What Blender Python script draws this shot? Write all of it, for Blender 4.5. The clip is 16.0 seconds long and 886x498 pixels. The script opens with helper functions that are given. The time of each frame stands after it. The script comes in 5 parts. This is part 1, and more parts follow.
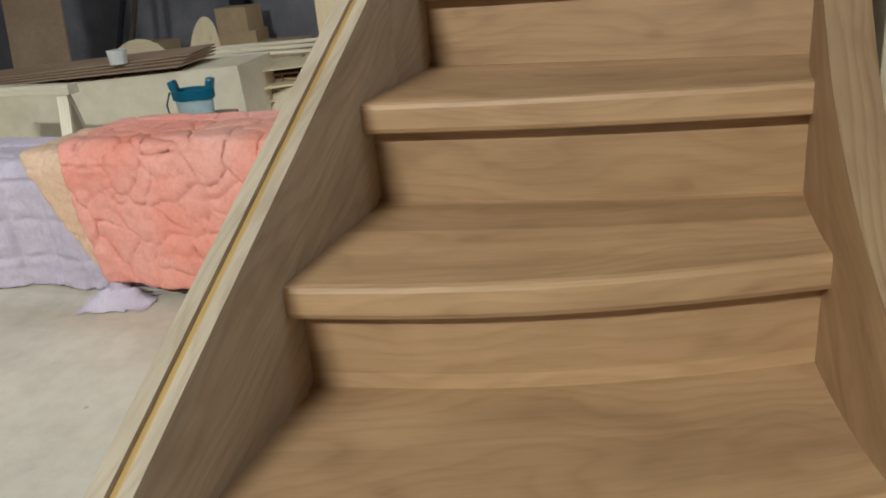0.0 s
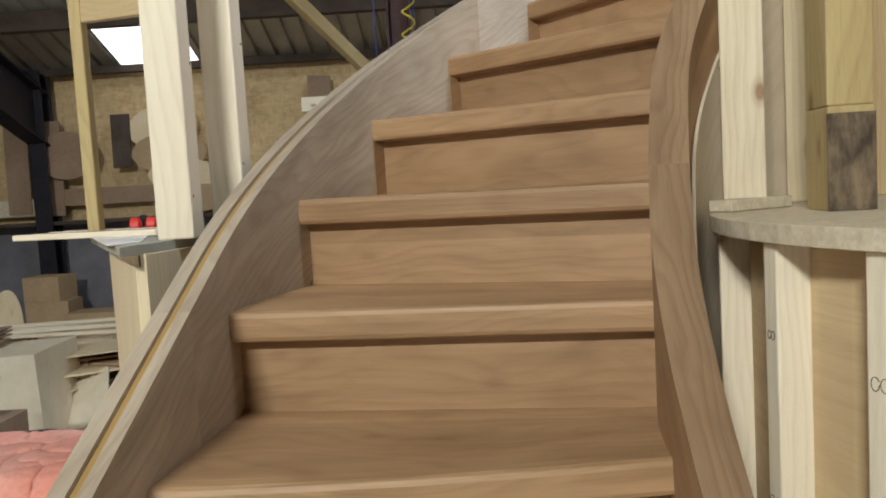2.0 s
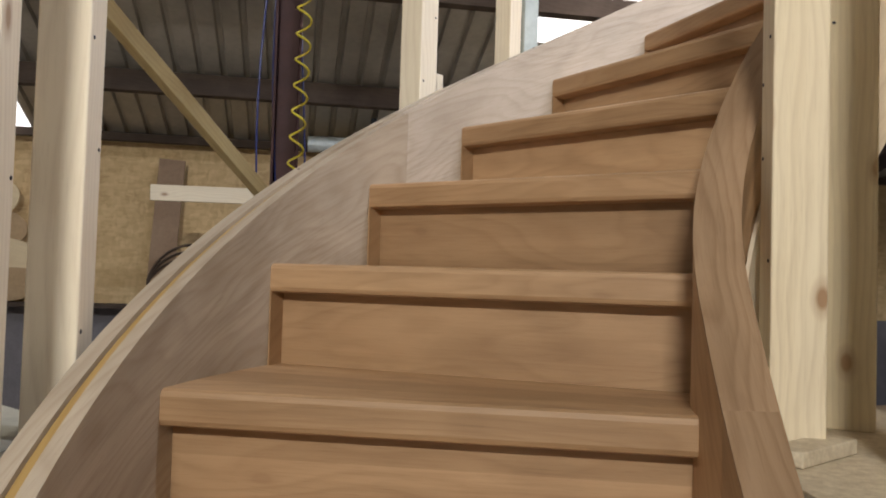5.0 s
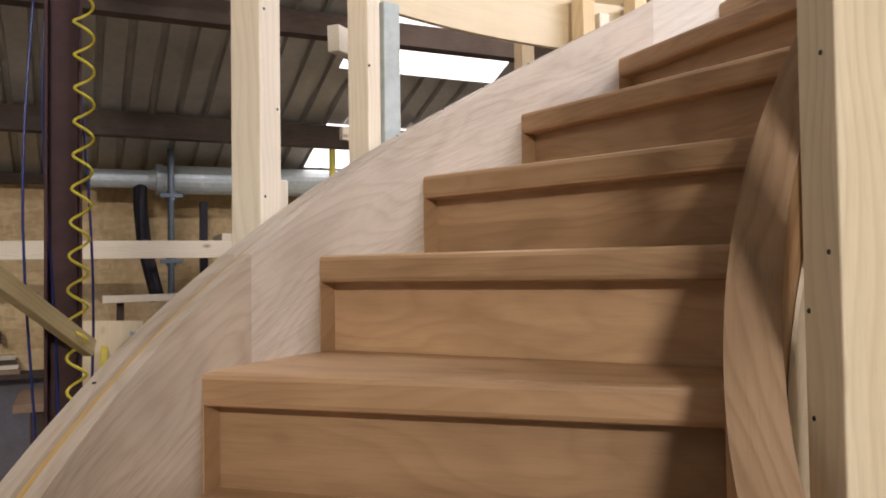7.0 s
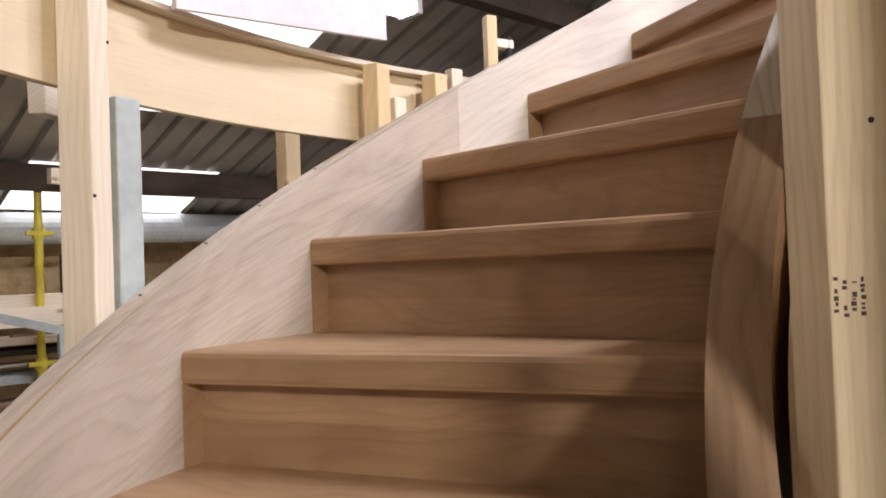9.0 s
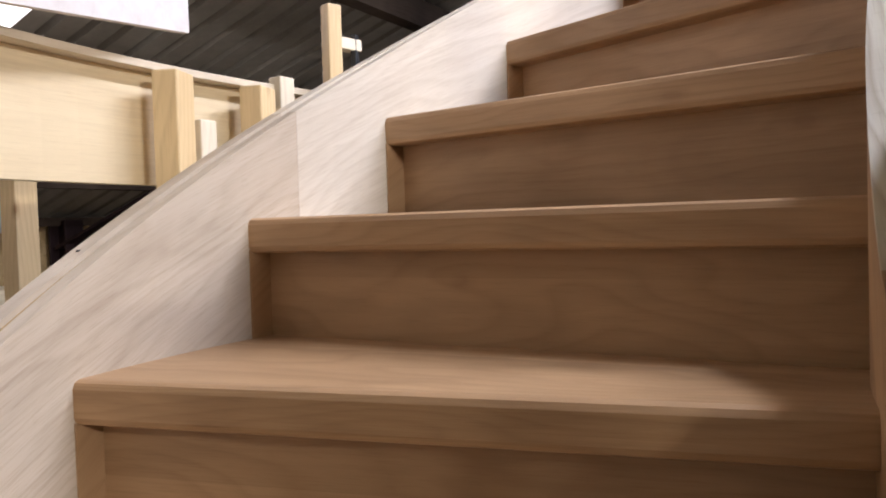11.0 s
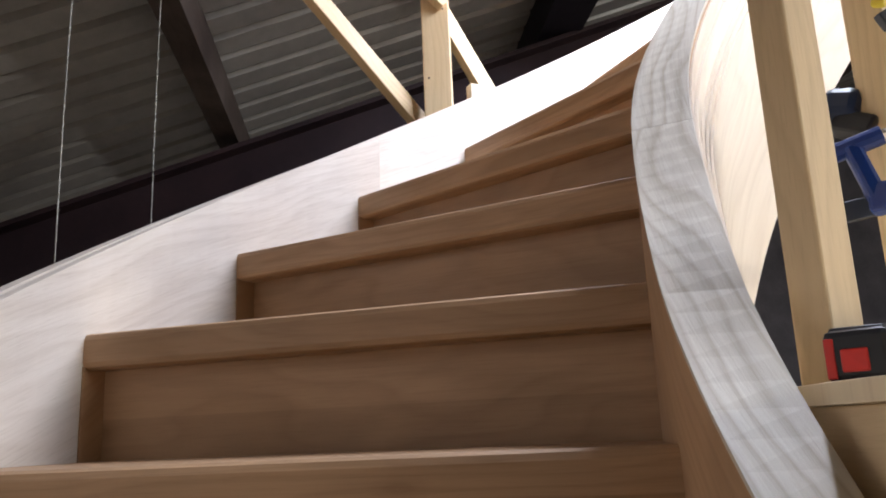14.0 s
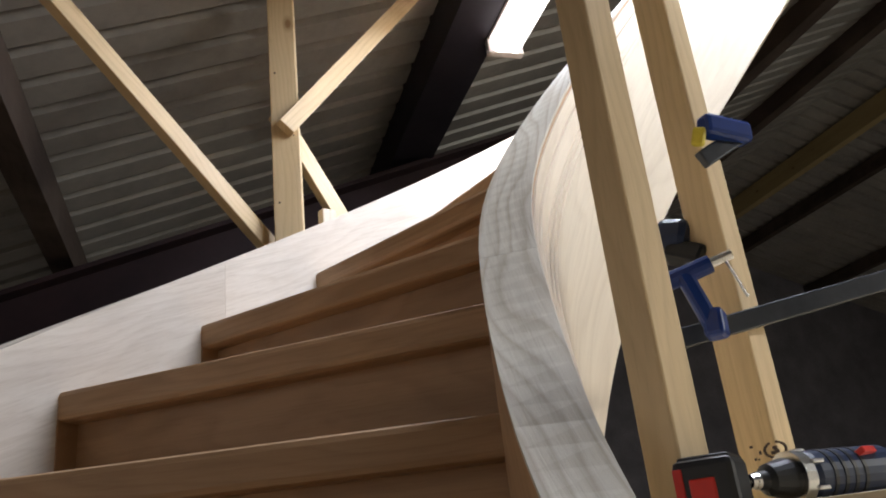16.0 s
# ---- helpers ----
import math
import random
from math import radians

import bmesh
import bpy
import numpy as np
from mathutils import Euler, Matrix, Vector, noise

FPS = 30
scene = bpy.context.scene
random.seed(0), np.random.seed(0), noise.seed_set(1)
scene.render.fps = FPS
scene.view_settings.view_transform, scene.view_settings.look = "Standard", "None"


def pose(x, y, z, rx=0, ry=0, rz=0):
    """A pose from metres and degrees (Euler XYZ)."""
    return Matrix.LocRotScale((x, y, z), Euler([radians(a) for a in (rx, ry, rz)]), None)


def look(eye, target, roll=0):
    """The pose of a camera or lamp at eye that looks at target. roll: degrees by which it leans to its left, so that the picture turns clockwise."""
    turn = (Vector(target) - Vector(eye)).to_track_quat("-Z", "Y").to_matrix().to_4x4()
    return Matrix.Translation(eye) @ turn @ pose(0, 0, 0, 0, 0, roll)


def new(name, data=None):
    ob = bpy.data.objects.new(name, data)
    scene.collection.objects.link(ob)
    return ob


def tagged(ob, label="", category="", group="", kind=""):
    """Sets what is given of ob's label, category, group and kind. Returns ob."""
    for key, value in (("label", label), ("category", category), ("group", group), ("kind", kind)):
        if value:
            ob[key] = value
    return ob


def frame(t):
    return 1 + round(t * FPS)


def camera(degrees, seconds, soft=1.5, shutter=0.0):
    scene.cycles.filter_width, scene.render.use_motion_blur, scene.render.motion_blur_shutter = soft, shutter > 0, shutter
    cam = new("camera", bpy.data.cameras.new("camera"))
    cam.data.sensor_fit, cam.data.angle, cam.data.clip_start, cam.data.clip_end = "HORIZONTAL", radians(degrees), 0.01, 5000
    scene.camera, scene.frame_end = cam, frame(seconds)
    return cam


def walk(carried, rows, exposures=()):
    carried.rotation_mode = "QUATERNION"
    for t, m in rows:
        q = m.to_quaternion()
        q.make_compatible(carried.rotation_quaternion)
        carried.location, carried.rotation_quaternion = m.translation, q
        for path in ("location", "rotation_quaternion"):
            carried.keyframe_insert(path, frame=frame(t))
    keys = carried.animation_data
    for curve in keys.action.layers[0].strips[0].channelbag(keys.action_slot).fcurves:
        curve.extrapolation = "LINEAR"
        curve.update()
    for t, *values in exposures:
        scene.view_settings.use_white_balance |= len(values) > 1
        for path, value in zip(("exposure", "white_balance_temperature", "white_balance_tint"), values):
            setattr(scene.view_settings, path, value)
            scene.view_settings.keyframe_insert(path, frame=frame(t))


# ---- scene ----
cam = camera(58.25, 16.0, soft=1.9)
PATH = [
    (0, (0.181, -0.348, 0.782), (0.035, 1.508, 0.051), -5.5),
    (0.5, (0.181, -0.193, 0.826), (0.151, 1.662, 0.078), -7.6),
    (1, (0.195, -0.154, 0.880), (0.280, 1.726, 0.201), -3.8),
    (1.5, (0.228, -0.173, 0.914), (0.443, 1.781, 0.548), -4.7),
    (2, (0.208, -0.128, 0.911), (0.520, 1.841, 0.755), -3.3),
    (2.5, (0.189, -0.135, 0.925), (0.551, 1.830, 0.844), -2.7),
    (3, (0.218, -0.119, 0.949), (0.640, 1.836, 0.967), -1.5),
    (3.2, (0.209, -0.120, 0.959), (0.637, 1.833, 1.023), -1.5),
    (5.3, (0.144, 0.466, 1.118), (0.901, 2.316, 1.175), 0.8),
    (5.5, (0.143, 0.510, 1.190), (0.908, 2.358, 1.216), -0.8),
    (6, (0.154, 0.637, 1.257), (1.029, 2.434, 1.342), -1.8),
    (6.5, (0.168, 0.746, 1.347), (1.237, 2.436, 1.323), -0.1),
    (7, (0.208, 0.844, 1.405), (1.352, 2.484, 1.464), -0.8),
    (7.5, (0.272, 0.922, 1.517), (1.518, 2.487, 1.531), -0.7),
    (8, (0.323, 1.010, 1.586), (1.677, 2.480, 1.655), -2.7),
    (8.5, (0.356, 1.150, 1.666), (1.829, 2.500, 1.750), -3.8),
    (9, (0.425, 1.249, 1.735), (2.040, 2.428, 1.782), -2.1),
    (9.2, (0.476, 1.296, 1.759), (2.161, 2.373, 1.784), -1.7),
    (11.3, (0.837, 1.706, 2.008), (2.770, 2.208, 1.892), -0.9),
    (11.5, (0.867, 1.722, 2.029), (2.820, 2.128, 1.889), -0.3),
    (12, (0.984, 1.754, 2.025), (2.952, 2.099, 1.933), -0.8),
    (12.5, (1.084, 1.862, 2.062), (3.083, 1.867, 2.101), -2.3),
    (13, (1.160, 1.870, 2.124), (3.123, 1.530, 2.305), -3.1),
    (13.5, (1.183, 1.888, 2.171), (3.085, 1.366, 2.502), -2.7),
    (14, (1.185, 1.884, 2.179), (3.055, 1.337, 2.629), -2.5),
    (14.5, (1.203, 1.866, 2.191), (2.974, 1.136, 2.767), -4.2),
    (15, (1.214, 1.855, 2.200), (2.856, 0.989, 2.944), -4.6),
    (15.5, (1.215, 1.850, 2.205), (2.827, 0.941, 2.963), -8.0),
    (16, (1.206, 1.863, 2.198), (2.861, 0.995, 2.910), -6.6),
]
walk(cam, [(t, look(eye, target, roll)) for t, eye, target, roll in PATH], [(0, -0.45, 6050, 4), (3.2, -0.5, 6350, 10), (6, -0.6, 6650, 16), (8.5, -0.6, 6700, 22), (11.5, -0.6, 6500, 18), (13, -0.7, 6300, 19), (14, -1.1, 6200, 17), (15, -1.45, 6250, 13), (16, -1.75, 6500, 13)])

# ---------------------------------------------------------------- plan
CX, CY, RO = 1.5316, 0.815, 1.5357      # centre of the flight, radius of the outer string's inner face
RISE, TURN, A4 = 0.18, 12.19, 164.2     # riser, degrees a step, bearing of the fourth nosing
FLOOR = -0.18
TH = radians(-10)                       # the workshop stands askew to the flight
EAVES_Y, EAVES_Z, SLOPE, RIDGE_Y = 6.75, 2.06, 0.36, -3.3


def B(x, y, z=0.0):
    """From the workshop's own axes to the world."""
    return Vector((x * math.cos(TH) - y * math.sin(TH), x * math.sin(TH) + y * math.cos(TH), z))


def roof_z(y):
    return EAVES_Z + SLOPE * (EAVES_Y - max(y, RIDGE_Y) - max(0, RIDGE_Y - y))


def polar(deg, r, z=0.0):
    return Vector((CX + r * math.cos(radians(deg)), CY + r * math.sin(radians(deg)), z))


def outer(s, out=0.0):
    """Point of the outer string's inner face at step s (any number), moved outwards by out."""
    if s >= 4:
        return polar(A4 - TURN * (s - 4), RO + out)
    d = Vector((math.cos(radians(A4 - 90)), math.sin(radians(A4 - 90)), 0))
    return polar(A4, RO + out) - d * 0.318 * (4 - s)


INNER = [(-60, 0.79), (0, 0.79), (40, 0.775), (52, 0.745), (65, 0.729), (83, 0.718), (100, 0.735), (118, 0.772), (143, 0.826), (160, 0.828), (179, 0.880), (190.7, 0.938), (201.4, 1.012), (212, 1.10), (222, 1.22)]


def inner_r(deg):
    for (a, r), (b, q) in zip(INNER, INNER[1:]):
        if deg <= b:
            k = (deg - a) / (b - a)
            return r + (q - r) * k
    return INNER[-1][1]


def inner_deg(s):
    """Bearing of the nosing's inner end."""
    extra = -2.0 if s >= 12 else (0.0 if s >= 6 else (6 - s) * 0.95)
    if 11 < s < 12:
        extra = -2.0 * (s - 11)
    return A4 - TURN * (s - 4) + extra


def inner(s, out=0.0):
    """Point of the inner string's tread-side face at step s, moved towards the well by out."""
    a = inner_deg(s)
    r = sum(inner_r(a + k) for k in (-6, -3, 0, 3, 6)) / 5
    return polar(a, r - out)


# ---------------------------------------------------------------- world and lights
world = bpy.data.worlds.new("world")
scene.world = world
world.use_nodes = True
world.node_tree.nodes["Background"].inputs[0].default_value = (0.75, 0.85, 1.0, 1)
world.node_tree.nodes["Background"].inputs[1].default_value = 0.3


def tube_light(name, p, length, power, yaw, col, tilt):
    d = bpy.data.lights.new(name, "AREA")
    d.shape, d.size, d.size_y, d.energy, d.color = "RECTANGLE", length, 0.12, power, col
    ob = new(name, d)
    ob.matrix_world = Matrix.Translation(p) @ pose(0, 0, 0, 0, 0, yaw) @ pose(0, 0, 0, tilt, 0, 0)
    return ob


LAMPS = [
    (B(2.165, 1.04, 3.80), 1.75, 170, -10, (0.86, 0.95, 1.10), 0),
    (B(1.9, 3.9, 2.85), 1.3, 22, -10, (1.0, 0.97, 0.95), 0),
    # added fill lamp, out of view; its place is assumed
    (B(-2.3, -1.3, 4.35), 1.5, 25, -10, (0.99, 0.985, 0.90), 0),
    (B(-1.4, -4.3, 3.75), 1.0, 440, -28, (0.99, 0.985, 0.90), 50),
]
for p, ln, pw, yw, col, tl in LAMPS:
    tube_light("tube_light", p + (pose(0, 0, 0, 0, 0, yw) @ pose(0, 0, 0, tl, 0, 0)) @ Vector((0, 0, -0.05)), ln, pw, yw, col, tl)


# ---------------------------------------------------------------- materials
def node_mat(name):
    m = bpy.data.materials.new(name)
    m.use_nodes = True
    nt = m.node_tree
    return m, nt, nt.nodes["Principled BSDF"]


def N(nt, kind, **kw):
    n = nt.nodes.new(kind)
    for k, v in kw.items():
        if k == "op":
            n.operation = v
        elif k == "blend":
            n.blend_type = v
            n.data_type = "RGBA"
        else:
            n.inputs[k.replace("_", " ")].default_value = v
    return n


def ramp(nt, fac, stops):
    r = nt.nodes.new("ShaderNodeValToRGB")
    el = r.color_ramp.elements
    while len(el) < len(stops):
        el.new(0.5)
    for e, (p, c) in zip(el, stops):
        e.position, e.color = p, (*c, 1)
    nt.links.new(fac, r.inputs[0])
    return r.outputs[0]


def mix(nt, fac, a, b, blend="MIX"):
    n = nt.nodes.new("ShaderNodeMix")
    n.data_type, n.blend_type = "RGBA", blend
    for sock, v in ((n.inputs[0], fac), (n.inputs[6], a), (n.inputs[7], b)):
        if isinstance(v, (int, float)):
            sock.default_value = v
        elif isinstance(v, tuple):
            sock.default_value = (*v, 1)
        else:
            nt.links.new(v, sock)
    return n.outputs[2]


def wood(name, light, dark, figure=0.5, grain=0.35, rough=0.55, knots=0.0, stain=None, bands=9.0, bump=0.15, dirt=0.0, warp=9.0, stave=0.0, blotch=0.0):
    """Sawn or planed timber; u runs along the grain in metres."""
    m, nt, bs = node_mat(name)
    L = nt.links.new
    uv = nt.nodes.new("ShaderNodeUVMap")
    info = nt.nodes.new("ShaderNodeObjectInfo")
    off = nt.nodes.new("ShaderNodeCombineXYZ")
    mul = N(nt, "ShaderNodeMath", op="MULTIPLY")
    mul.inputs[1].default_value = 37.0
    L(info.outputs["Random"], mul.inputs[0])
    for k in range(3):
        L(mul.outputs[0], off.inputs[k])
    add = N(nt, "ShaderNodeVectorMath", op="ADD")
    L(uv.outputs[0], add.inputs[0])
    L(off.outputs[0], add.inputs[1])

    def scaled(x, y, z=1.0):
        s = N(nt, "ShaderNodeVectorMath", op="MULTIPLY")
        s.inputs[1].default_value = (x, y, z)
        L(add.outputs[0], s.inputs[0])
        return s.outputs[0]

    broad = N(nt, "ShaderNodeTexNoise", Scale=1.0, Detail=3.0, Roughness=0.55, Distortion=0.6)
    L(scaled(0.9, 9.0), broad.inputs["Vector"])
    # growth rings: lines along the grain, bent into arches by a slow noise
    bend = N(nt, "ShaderNodeTexNoise", Scale=1.0, Detail=1.6, Roughness=0.45)
    L(scaled(2.3, 7.0), bend.inputs["Vector"])
    sep = nt.nodes.new("ShaderNodeSeparateXYZ")
    L(scaled(1.0, bands * 5.0), sep.inputs[0])
    swing = N(nt, "ShaderNodeMath", op="MULTIPLY_ADD")
    swing.inputs[1].default_value = warp * 0.8
    L(bend.outputs[0], swing.inputs[0])
    L(sep.outputs[1], swing.inputs[2])
    wave = N(nt, "ShaderNodeMath", op="FRACT")
    L(swing.outputs[0], wave.inputs[0])
    fine = N(nt, "ShaderNodeTexNoise", Scale=1.0, Detail=5.0, Roughness=0.7)
    L(scaled(7.0, 190.0), fine.inputs["Vector"])
    mid = tuple((a + b) / 2 for a, b in zip(light, dark))
    base = ramp(nt, broad.outputs[0], [(0.3, mid), (0.55, light), (0.75, tuple(min(1, c * 1.06) for c in light))])
    fig = ramp(nt, wave.outputs[0], [(0.0, (0.86, 0.82, 0.78)), (0.12, (1, 1, 1)), (0.55, (0.94, 0.92, 0.89)), (0.9, (0.68, 0.61, 0.53)), (1.0, (0.86, 0.82, 0.78))])
    c = mix(nt, figure, base, fig, "MULTIPLY")
    fg = ramp(nt, fine.outputs[0], [(0.35, (0.66, 0.6, 0.53)), (0.55, (1, 1, 1))])
    patch = N(nt, "ShaderNodeTexNoise", Scale=1.0, Detail=2.0)
    L(scaled(1.6, 5.0), patch.inputs["Vector"])
    pm = N(nt, "ShaderNodeMapRange")
    pm.inputs[1].default_value, pm.inputs[2].default_value = 0.35, 0.65
    pm.inputs[3].default_value, pm.inputs[4].default_value = 0.25 * grain, 1.25 * grain
    L(patch.outputs[0], pm.inputs[0])
    c = mix(nt, pm.outputs[0], c, fg, "MULTIPLY")
    pores = N(nt, "ShaderNodeTexNoise", Scale=1.0, Detail=1.0, Roughness=0.4)
    L(scaled(28.0, 620.0), pores.inputs["Vector"])
    pc = ramp(nt, pores.outputs[0], [(0.30, (0.55, 0.48, 0.40)), (0.40, (1, 1, 1))])
    c = mix(nt, 0.6 * grain, c, pc, "MULTIPLY")
    if knots:
        vor = nt.nodes.new("ShaderNodeTexVoronoi")
        vor.voronoi_dimensions = "2D"
        vor.inputs["Scale"].default_value = 1.0
        L(scaled(3.2, 6.0), vor.inputs["Vector"])
        kf = ramp(nt, vor.outputs["Distance"], [(0.035, (1, 1, 1)), (0.06, (0.45, 0.45, 0.45)), (0.11, (0, 0, 0))])
        sel = N(nt, "ShaderNodeTexNoise", Scale=1.7)
        L(scaled(1.3, 4.0), sel.inputs["Vector"])
        kk = N(nt, "ShaderNodeMath", op="MULTIPLY")
        kk.inputs[1].default_value = knots
        rare = ramp(nt, sel.outputs[0], [(0.5, (0, 0, 0)), (0.54, (1, 1, 1))])
        kr = N(nt, "ShaderNodeMath", op="MULTIPLY")
        L(kf, kr.inputs[0])
        L(rare, kr.inputs[1])
        L(kr.outputs[0], kk.inputs[0])
        c = mix(nt, kk.outputs[0], c, (dark[0] * 0.5, dark[1] * 0.36, dark[2] * 0.28))
    if dirt:
        geo = nt.nodes.new("ShaderNodeTexCoord")
        dn = N(nt, "ShaderNodeTexNoise", Scale=3.0, Detail=6.0, Roughness=0.65)
        L(geo.outputs["Object"], dn.inputs["Vector"])
        df = ramp(nt, dn.outputs[0], [(0.45, (0, 0, 0)), (0.7, (1, 1, 1))])
        dm = N(nt, "ShaderNodeMath", op="MULTIPLY")
        dm.inputs[1].default_value = dirt
        L(df, dm.inputs[0])
        c = mix(nt, dm.outputs[0], c, (0.12, 0.09, 0.07))
    if stave:
        # boards glued edge to edge, each of its own tone
        sx = nt.nodes.new("ShaderNodeSeparateXYZ")
        L(scaled(1.0, 1.0 / stave), sx.inputs[0])
        fl = N(nt, "ShaderNodeMath", op="FLOOR")
        L(sx.outputs[1], fl.inputs[0])
        wn = nt.nodes.new("ShaderNodeTexWhiteNoise")
        wn.noise_dimensions = "1D"
        L(fl.outputs[0], wn.inputs["W"])
        c = mix(nt, 1.0, c, ramp(nt, wn.outputs["Value"], [(0.0, (0.84, 0.82, 0.79)), (0.5, (0.96, 0.95, 0.94)), (1.0, (1.1, 1.11, 1.12))]), "MULTIPLY")
    if blotch:
        bn = N(nt, "ShaderNodeTexNoise", Scale=1.0, Detail=2.5, Roughness=0.5, Distortion=0.8)
        L(scaled(4.2, 10.0), bn.inputs["Vector"])
        c = mix(nt, blotch, c, ramp(nt, bn.outputs[0], [(0.32, (0.58, 0.53, 0.48)), (0.5, (1, 1, 1)), (0.7, (1.25, 1.27, 1.3))]), "MULTIPLY")
    hv = N(nt, "ShaderNodeHueSaturation")
    mr = N(nt, "ShaderNodeMapRange")
    mr.inputs[3].default_value, mr.inputs[4].default_value = 0.9, 1.1
    L(info.outputs["Random"], mr.inputs[0])
    L(mr.outputs[0], hv.inputs["Value"])
    L(c, hv.inputs["Color"])
    L(hv.outputs[0], bs.inputs["Base Color"])
    bs.inputs["Roughness"].default_value = rough
    bp = N(nt, "ShaderNodeBump", Strength=bump, Distance=0.002)
    L(fine.outputs[0], bp.inputs["Height"])
    L(bp.outputs[0], bs.inputs["Normal"])
    return m


def surface(name, c1, c2, scale=4.0, rough=0.7, metal=0.0, bump=0.2, dist=0.004, spots=None, stretch=(1, 1, 1), fine=40.0):
    """Two-scale blotched surface in object space."""
    m, nt, bs = node_mat(name)
    L = nt.links.new
    tc = nt.nodes.new("ShaderNodeTexCoord")
    mp = N(nt, "ShaderNodeMapping")
    mp.inputs["Scale"].default_value = stretch
    L(tc.outputs["Object"], mp.inputs[0])
    a = N(nt, "ShaderNodeTexNoise", Scale=scale, Detail=5.0, Roughness=0.6)
    b = N(nt, "ShaderNodeTexNoise", Scale=fine, Detail=4.0, Roughness=0.65)
    L(mp.outputs[0], a.inputs["Vector"])
    L(mp.outputs[0], b.inputs["Vector"])
    c = ramp(nt, a.outputs[0], [(0.32, c1), (0.68, c2)])
    g = ramp(nt, b.outputs[0], [(0.3, (0.78, 0.78, 0.78)), (0.6, (1, 1, 1))])
    c = mix(nt, 0.6, c, g, "MULTIPLY")
    if spots:
        v = nt.nodes.new("ShaderNodeTexVoronoi")
        v.inputs["Scale"].default_value = spots[0]
        L(tc.outputs["Object"], v.inputs["Vector"])
        sf = ramp(nt, v.outputs["Distance"], [(0.0, (1, 1, 1)), (spots[1], (0, 0, 0))])
        c = mix(nt, sf, c, spots[2])
    L(c, bs.inputs["Base Color"])
    bs.inputs["Roughness"].default_value = rough
    bs.inputs["Metallic"].default_value = metal
    bp = N(nt, "ShaderNodeBump", Strength=bump, Distance=dist)
    L(b.outputs[0], bp.inputs["Height"])
    L(bp.outputs[0], bs.inputs["Normal"])
    return m


def plain(name, c, rough=0.5, metal=0.0):
    return surface(name, tuple(x * 0.88 for x in c), c, 6.0, rough, metal, 0.05, 0.001)


def glow(name, c, strength):
    m, nt, bs = node_mat(name)
    bs.inputs["Base Color"].default_value = (0.8, 0.8, 0.8, 1)
    bs.inputs["Emission Color"].default_value = (*c, 1)
    bs.inputs["Emission Strength"].default_value = strength
    return m


OAK = wood("oak", (0.425, 0.268, 0.145), (0.29, 0.172, 0.086), figure=0.33, grain=0.27, rough=0.52, knots=0.3, bands=5.0, warp=13.0, stave=0.105, blotch=0.34)
# one outer-string oak in three tones: lamplight and shade put into the colour
OAK_HALF_LIT = wood("oak_string", (0.475, 0.405, 0.325), (0.38, 0.315, 0.25), figure=0.3, grain=0.36, rough=0.65, bands=7.0, warp=12.0, blotch=0.26)
OAK_LIT = wood("oak_string_lit", (0.61, 0.55, 0.465), (0.51, 0.445, 0.365), figure=0.22, grain=0.34, rough=0.65, bands=6.0, warp=9.0, blotch=0.14)
OAK_SHADED = wood("oak_string_shaded", (0.43, 0.352, 0.265), (0.34, 0.27, 0.198), figure=0.35, grain=0.34, rough=0.6, bands=7.0, warp=12.0, blotch=0.34)
# same top edge twice: lamplit colour for the upper lengths, shaded for the lower
OAK_EDGE_LIT = wood("oak_edge_lit", (0.61, 0.57, 0.475), (0.44, 0.40, 0.32), figure=0.75, grain=0.34, rough=0.6, bands=11.0, warp=11.0, blotch=0.2)
OAK_EDGE_SHADED = wood("oak_edge_shaded", (0.37, 0.245, 0.15), (0.23, 0.145, 0.082), figure=0.6, grain=0.34, rough=0.58, knots=0.2, bands=9.0, warp=12.0, blotch=0.35)
GROOVE = wood("groove", (0.42, 0.27, 0.09), (0.30, 0.18, 0.06), figure=0.3, grain=0.3, rough=0.6)
PINE = wood("pine", (0.82, 0.735, 0.585), (0.74, 0.63, 0.47), figure=0.24, grain=0.18, rough=0.6, knots=0.9, bands=14.0)
PINE_CREAM = wood("pine_cream", (0.80, 0.70, 0.52), (0.70, 0.58, 0.39), figure=0.3, grain=0.2, rough=0.58, knots=1.0, bands=14.0, blotch=0.15)
PINE_WARM = wood("pine_warm", (0.77, 0.655, 0.445), (0.66, 0.53, 0.32), figure=0.3, grain=0.2, rough=0.58, knots=0.9, bands=16.0, blotch=0.15)
PINE_YELLOW = wood("pine_yellow", (0.72, 0.55, 0.32), (0.62, 0.44, 0.22), figure=0.25, grain=0.25, rough=0.55, knots=0.9, bands=14.0)
PINE_GREEN = wood("pine_treated", (0.50, 0.39, 0.19), (0.38, 0.28, 0.12), figure=0.35, grain=0.3, rough=0.65, knots=0.8, bands=12.0)
PLY = wood("plywood", (0.73, 0.61, 0.41), (0.63, 0.50, 0.32), figure=0.12, grain=0.2, rough=0.6, knots=0.3, bands=4.0)
PLY_TAN = wood("tan_plywood", (0.66, 0.50, 0.295), (0.56, 0.41, 0.22), figure=0.2, grain=0.2, rough=0.6, knots=0.3, bands=4.0, blotch=0.2)
BIRCH = wood("birch_ply", (0.70, 0.61, 0.48), (0.58, 0.49, 0.37), figure=0.2, grain=0.2, rough=0.6, bands=3.0)
OLD_TIMBER = wood("old_timber", (0.07, 0.048, 0.037), (0.03, 0.021, 0.016), figure=0.5, grain=0.5, rough=0.85, dirt=0.6)
CHIP = surface("chipboard", (0.56, 0.47, 0.34), (0.74, 0.65, 0.5), 55.0, 0.85, 0, 0.6, 0.003, fine=160.0)
